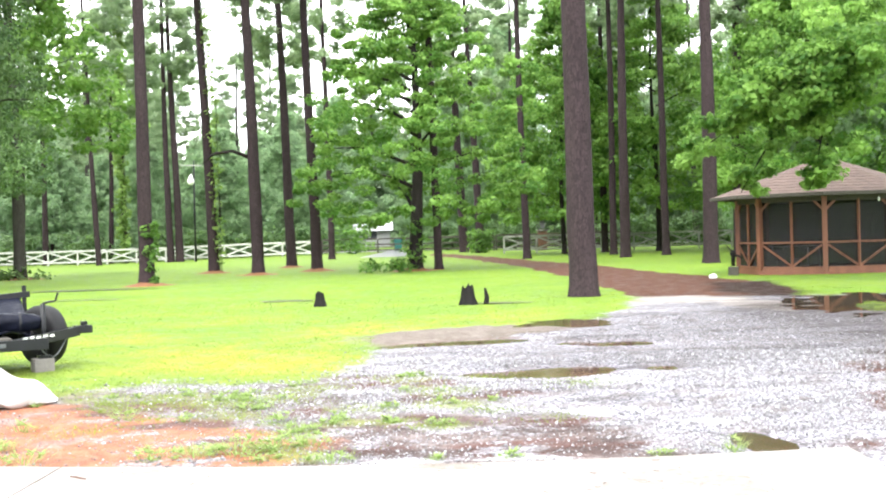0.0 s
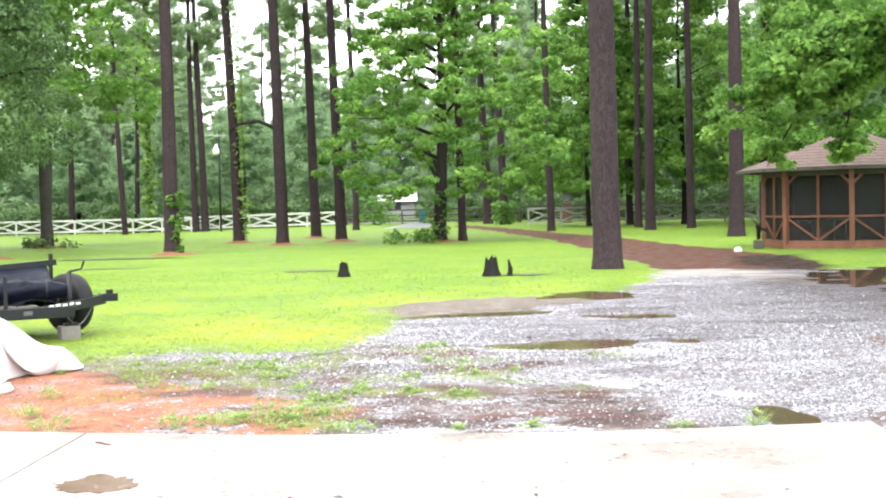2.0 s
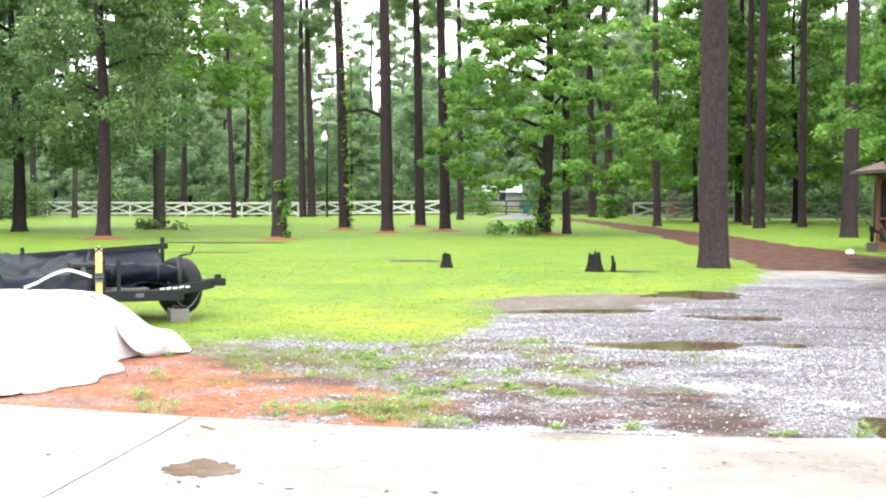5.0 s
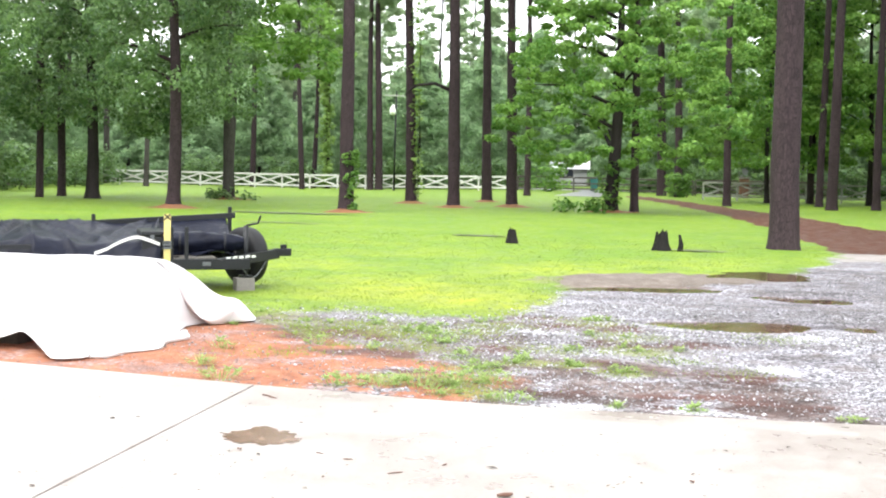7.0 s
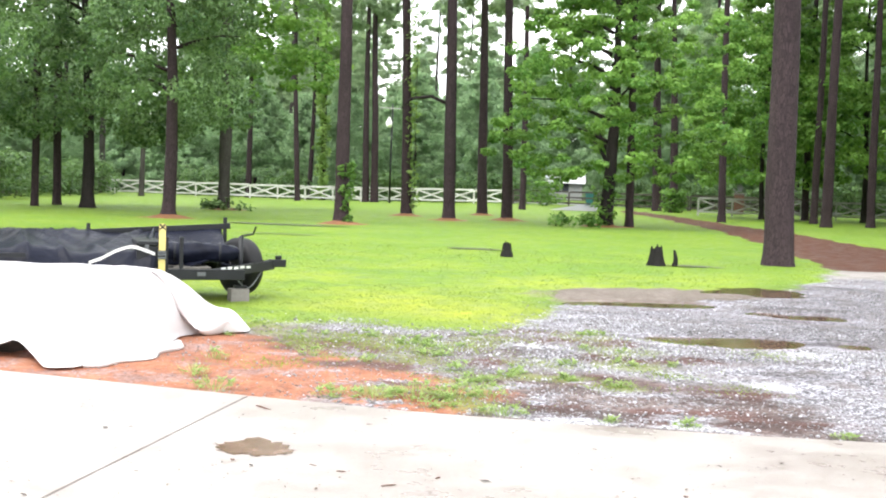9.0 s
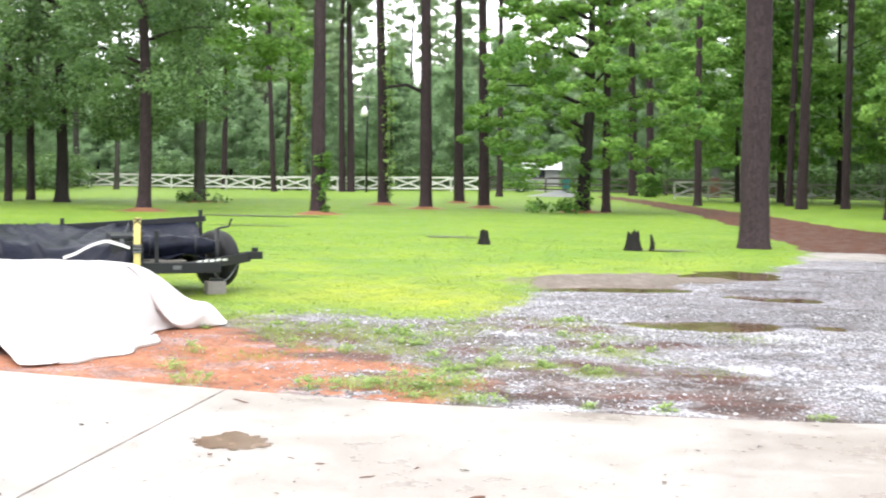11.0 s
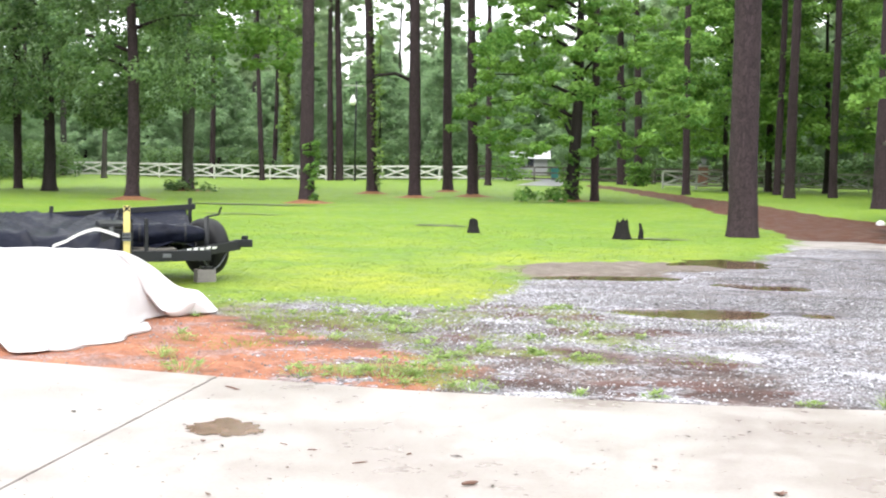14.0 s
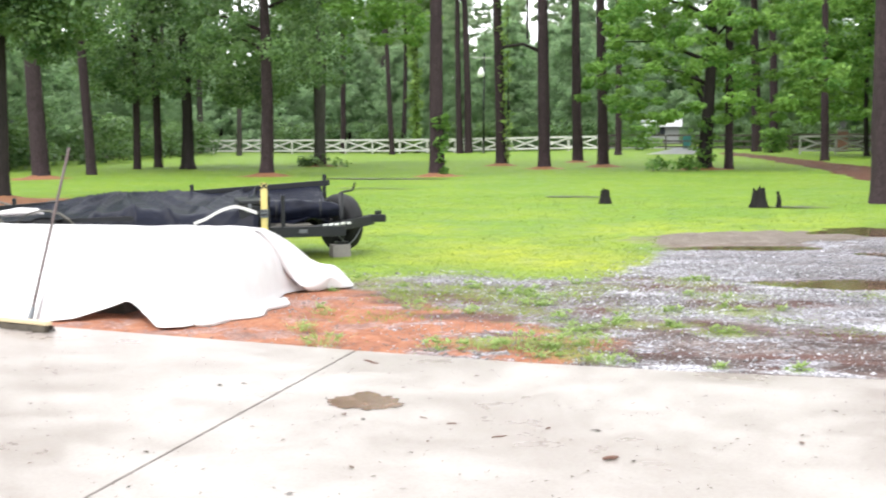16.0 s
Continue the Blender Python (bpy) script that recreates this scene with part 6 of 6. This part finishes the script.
# ---- lawn blades, gravel stones and litter ----
def lawn():
    q = np.random.RandomState(91)
    xs, ys = [], []
    for n, y0, y1, w in ((46000, 9.5, 18, 9), (24000, 18, 30, 13), (9000, 30, 44, 24)):
        xs.append(q.uniform(-w, w * 0.75, n))
        ys.append(q.uniform(y0, y1, n))
    sparse = [(gx, gy, 0.75 * max(ga, gb)) for gx, gy, ga, gb in GREEN]
    sparse += [(q.uniform(-3.4, 1.2), q.uniform(8.6, 13.2), q.uniform(0.10, 0.32)) for _ in range(14)] + [(7.75, 22.2, 0.35), (7.8, 22.8, 0.35), (7.7, 21.6, 0.3)]
    for cx, cy, r in sparse:
        xs.append(q.normal(cx, r, 190))
        ys.append(q.normal(cy, r * 0.7, 190))
    x, y = np.concatenate(xs), np.concatenate(ys)
    m = masks(x, y)
    bare = np.maximum.reduce([m["gravel"], m["dirt"], m["clay"], m["mud"], m["near"], m["straw"]])
    extra = np.arange(len(x)) >= 79000
    keep = ((q.uniform(size=len(x)) > bare * 1.6 - 0.15) | (extra & (m["dirt"] < 0.5))) & (inside_distance(x, y, SLAB) < -0.05)
    keep &= q.uniform(size=len(x)) > smooth(y, 15, 43)
    keep &= ground_height(x, y) > -0.046
    keep &= inside_distance(x, y, [(-12.5, 8.4), (-4.0, 8.5), (-3.5, 11.3), (-5, 12.2), (-12.5, 12.4)]) < 0
    x, y = x[keep], y[keep]
    n = len(x)
    z = ground_height(x, y)
    h = q.uniform(0.012, 0.034, n) * np.clip(1 + 0.35 * wave(x, y, 0.8, 31) + 0.45 * wave(x, y, 5, 36), 0.5, 2.2)
    lean = q.normal(size=(n, 2)) * 1.5
    axis = np.stack([lean[:, 0] * h, lean[:, 1] * h, h], 1) * 0.5
    a = q.uniform(0, 6.28, n)
    wd = 0.0045 * np.clip(y / 12, 1, 2.4)
    side = np.stack([np.cos(a) * wd, np.sin(a) * wd, np.zeros(n)], 1)
    c = np.stack([x, y, z - 0.004], 1) + axis
    tone = 0.45 + 0.18 * wave(x, y, 0.5, 32) + q.normal(size=n) * 0.24 + 0.35 * m["sere"][keep]
    tagged(new("grass", blades_mesh("grass", c, axis, side, tone, BLADES)), "short wet bright green lawn grass", "grass", kind="stuff")


lawn()

GRAVEL_STONE, vn, vl, vb = material("crushed_stone", 0.35, 0, 0.5)
vl.new(mix(vn, vl, 0.2, ramp(vn, vl, attr(vn, "tone"), [(0.0, (0.050, 0.046, 0.050)), (0.5, (0.21, 0.205, 0.225)), (1.0, (0.52, 0.515, 0.56))]),
           ramp(vn, vl, noise_tex(vn, vl, coords(vn, vl), 60), [(0.3, (0.120, 0.114, 0.108)), (0.7, (0.420, 0.414, 0.408))])), vb.inputs["Base Color"])


def gravel():
    q = np.random.RandomState(92)
    xs = np.concatenate([q.uniform(-5, 7, 96000), q.uniform(-3, 9, 14000), q.uniform(-4.5, -0.5, 4200)])
    ys = np.concatenate([q.uniform(7.7, 14.5, 96000), q.uniform(14, 21, 14000), q.uniform(7.9, 11, 4200)])
    m = masks(xs, ys)
    heap = smooth(wave(xs, ys, 1.1, 41), -0.9, 0.5)
    chance = np.maximum(m["gravel"] * (1 - 0.75 * m["near"]), 0.45 * m["near"]) * (0.12 + 0.88 * heap) * (1 - m["mud"] * 0.8) * (1 - m["dirt"])
    chance = np.maximum(np.maximum(chance * (1 - 0.6 * m["clay"]), 0.05 * m["clay"]) * (1 - 0.5 * m["red"]), 0.8 * m["pale"])
    keep = (q.uniform(size=len(xs)) < chance) & (inside_distance(xs, ys, SLAB) < -0.02) & (ground_height(xs, ys) > -0.045)
    x, y = xs[keep], ys[keep]
    n = len(x)
    z = ground_height(x, y)
    s = np.exp(q.normal(size=n) * 0.34) * 0.0090 * np.clip(y / 11, 0.9, 1.05)
    base = np.array([(1, 0, 0), (-1, 0, 0), (0, 1, 0), (0, -1, 0), (0, 0, 1), (0, 0, -1)], float)
    v = base[None] * s[:, None, None] * q.uniform(0.65, 1.25, (n, 6, 1)) + q.normal(size=(n, 6, 3)) * s[:, None, None] * 0.22
    a = q.uniform(0, 6.28, n)
    c, d = np.cos(a)[:, None], np.sin(a)[:, None]
    v = np.stack([v[..., 0] * c - v[..., 1] * d, v[..., 0] * d + v[..., 1] * c, v[..., 2] * 0.75], -1)
    v += np.stack([x, y, z + s * 0.25], 1)[:, None]
    f = np.array([(0, 2, 4), (2, 1, 4), (1, 3, 4), (3, 0, 4), (2, 0, 5), (1, 2, 5), (3, 1, 5), (0, 3, 5)])
    tris = (np.arange(n)[:, None, None] * 6 + f[None]).reshape(-1, 3)
    me = bpy.data.meshes.new("gravel")
    me.vertices.add(n * 6)
    me.vertices.foreach_set("co", v.astype(np.float32).ravel())
    me.loops.add(len(tris) * 3)
    me.loops.foreach_set("vertex_index", tris.astype(np.int32).ravel())
    me.polygons.add(len(tris))
    me.polygons.foreach_set("loop_start", (np.arange(len(tris)) * 3).astype(np.int32))
    tone = np.clip(0.5 + 0.32 * q.normal(size=n) - 0.32 * m["wet"][keep] + 0.35 * m["pale"][keep] - 0.15 * m["clay"][keep], 0, 1)
    me.attributes.new("tone", "FLOAT", "POINT").data.foreach_set("value", np.repeat(tone, 6).astype(np.float32))
    me.update(calc_edges=True)
    me.materials.append(GRAVEL_STONE)
    tagged(new("gravel", me), "pale crushed stone scattered over the drive", "gravel", kind="stuff")


gravel()

# rainwater on the slab
FILM, fn_, fl_, fb_ = material("silty_film", 0.22, 0, 0.22)
fl_.new(ramp(fn_, fl_, noise_tex(fn_, fl_, coords(fn_, fl_), 9), [(0.35, (0.082, 0.044, 0.028)), (0.65, (0.155, 0.098, 0.070))]), fb_.inputs["Base Color"])


def slab_puddle(x, y, rx, ry, seed, label):
    bm = bmesh.new()
    ring = []
    for a in np.linspace(0, 2 * math.pi, 72, endpoint=False):
        k = 0.92 + 0.55 * math.exp(-((a - 1.85) / 0.35) ** 2) + 0.25 * noise.noise(Vector((math.cos(a) * 1.5 + seed, math.sin(a) * 1.5, 0))) + 0.22 * noise.noise(Vector((math.cos(a) * 6, math.sin(a) * 6, seed)))
        ring.append(bm.verts.new((rx * k * math.cos(a), ry * k * math.sin(a), 0)))
    bm.faces.new(ring)
    o = finish("slab_puddle", bm, FILM)
    o.matrix_world = pose(x, y, 0.0145)
    tagged(o, label, "puddle", kind="structure")


slab_puddle(-2.12, 6.31, 0.215, 0.20, 2.0, "muddy brown puddle on the concrete")

BARKBIT = mottled("brown_litter", (0.062, 0.028, 0.020), (0.165, 0.086, 0.060), 20, 0.8, 0, (1, 1, 1), 120, 0.4, 0.003)


def stick(x, y, length, r, turn, seed, name="twig", label="broken brown twig lying on the concrete"):
    t = tube([(-length / 2, 0, r), (-length / 6, 0.06 * length, r * 1.1), (length / 5, 0.02 * length, r), (length / 2, 0.08 * length, r * 0.9)], [r * 0.7, r, r, r * 0.5], 7, 0.35, seed=seed)
    o = finish(name, t, BARKBIT, smooth=False)
    o.matrix_world = pose(x, y, 0.013, 0, 0, turn)
    tagged(o, label, "twig", "litter on the slab")


stick(-0.63, 5.43, 0.085, 0.0105, 38, 1, "bark_piece", "chunk of brown bark lying on the concrete")
stick(-1.22, 5.72, 0.085, 0.0035, 35, 2)
stick(-2.46, 7.45, 0.16, 0.005, -40, 3)
stick(-1.52, 5.93, 0.05, 0.003, 10, 4)
stick(-1.01, 5.95, 0.04, 0.004, 60, 5)
stick(-1.70, 6.02, 0.05, 0.003, -30, 6)


def dead_leaf(x, y, s, seed):
    q = np.random.RandomState(seed)
    bm = bmesh.new()
    c = bm.verts.new((0, 0, 0.006))
    ring = []
    for k in range(14):
        a = 2 * math.pi * k / 14
        r = s * (0.5 + 0.5 * abs(math.cos(a * 2.5))) * q.uniform(0.8, 1.1)
        ring.append(bm.verts.new((1.3 * r * math.cos(a), r * math.sin(a), 0.004 + q.uniform(0, 0.012))))
    for k in range(14):
        bm.faces.new((c, ring[k], ring[(k + 1) % 14]))
    o = finish("dead_leaf", bm, BARKBIT)
    o.matrix_world = pose(x, y, 0.013, 0, 0, q.uniform(0, 360))
    o.modifiers.new("thickness", "SOLIDIFY").thickness = 0.002
    tagged(o, "curled dead brown leaf on the concrete", "leaf", "litter on the slab")


dead_leaf(0.80, 5.57, 0.035, 1)
dead_leaf(0.24, 5.94, 0.014, 2)
dead_leaf(-2.13, 5.98, 0.014, 3)
q = np.random.RandomState(93)
n = 1300
lx, ly = q.uniform(-6, 2.3, n), 7.6 - 4.2 * q.uniform(0, 1, n) ** 0.8
a = q.uniform(0, 6.28, n)
ln = np.exp(q.normal(size=n) * 0.42) * 0.0095
ax = np.stack([np.cos(a) * ln, np.sin(a) * ln, 0.001 * np.ones(n)], 1)
sd = np.stack([-np.sin(a), np.cos(a), np.zeros(n)], 1) * (ln * q.uniform(0.15, 0.5, n))[:, None]
LITTER, an, al, ab = material("litter", 0.8)
al.new(ramp(an, al, attr(an, "tone"), [(0, (0.020, 0.015, 0.013)), (1, (0.110, 0.070, 0.052))]), ab.inputs["Base Color"])
tagged(new("leaf_litter", blades_mesh("leaf_litter", np.stack([lx, ly, np.full(n, 0.0165)], 1), ax, sd, q.uniform(0, 1, n), LITTER)), "specks of leaf litter washed over the concrete", "litter", kind="stuff")


# bare wet patches in the lawn
WET_SOIL = mottled("wet_soil", (0.025, 0.022, 0.015), (0.072, 0.066, 0.047), 2.0, 0.4, 0, (1, 1, 1), 20, 0.4, 0.02)
for k, (x, y, rx, ry, turn) in enumerate(((-12.9, 40.6, 2.3, 0.5, 3), (-4.3, 29.4, 0.75, 0.25, 0), (0.95, 26.0, 0.6, 0.22, -8), (-10.6, 33.0, 1.3, 0.18, 0))):
    bm = bmesh.new()
    ring = []
    for a in np.linspace(0, 2 * math.pi, 48, endpoint=False):
        w = 1 + 0.45 * noise.noise(Vector((math.cos(a) * 2.2, math.sin(a) * 2.2, k * 3.1)))
        ring.append(bm.verts.new((rx * w * math.cos(a), ry * w * math.sin(a), 0)))
    bm.faces.new(ring)
    o = finish("bare_patch", bm, WET_SOIL)
    o.matrix_world = pose(x, y, gz(x, y) + 0.025, 0, 0, turn)
    tagged(o, "dark wet bare patch worn in the lawn", "bare soil", "bare patches in the lawn", "structure")
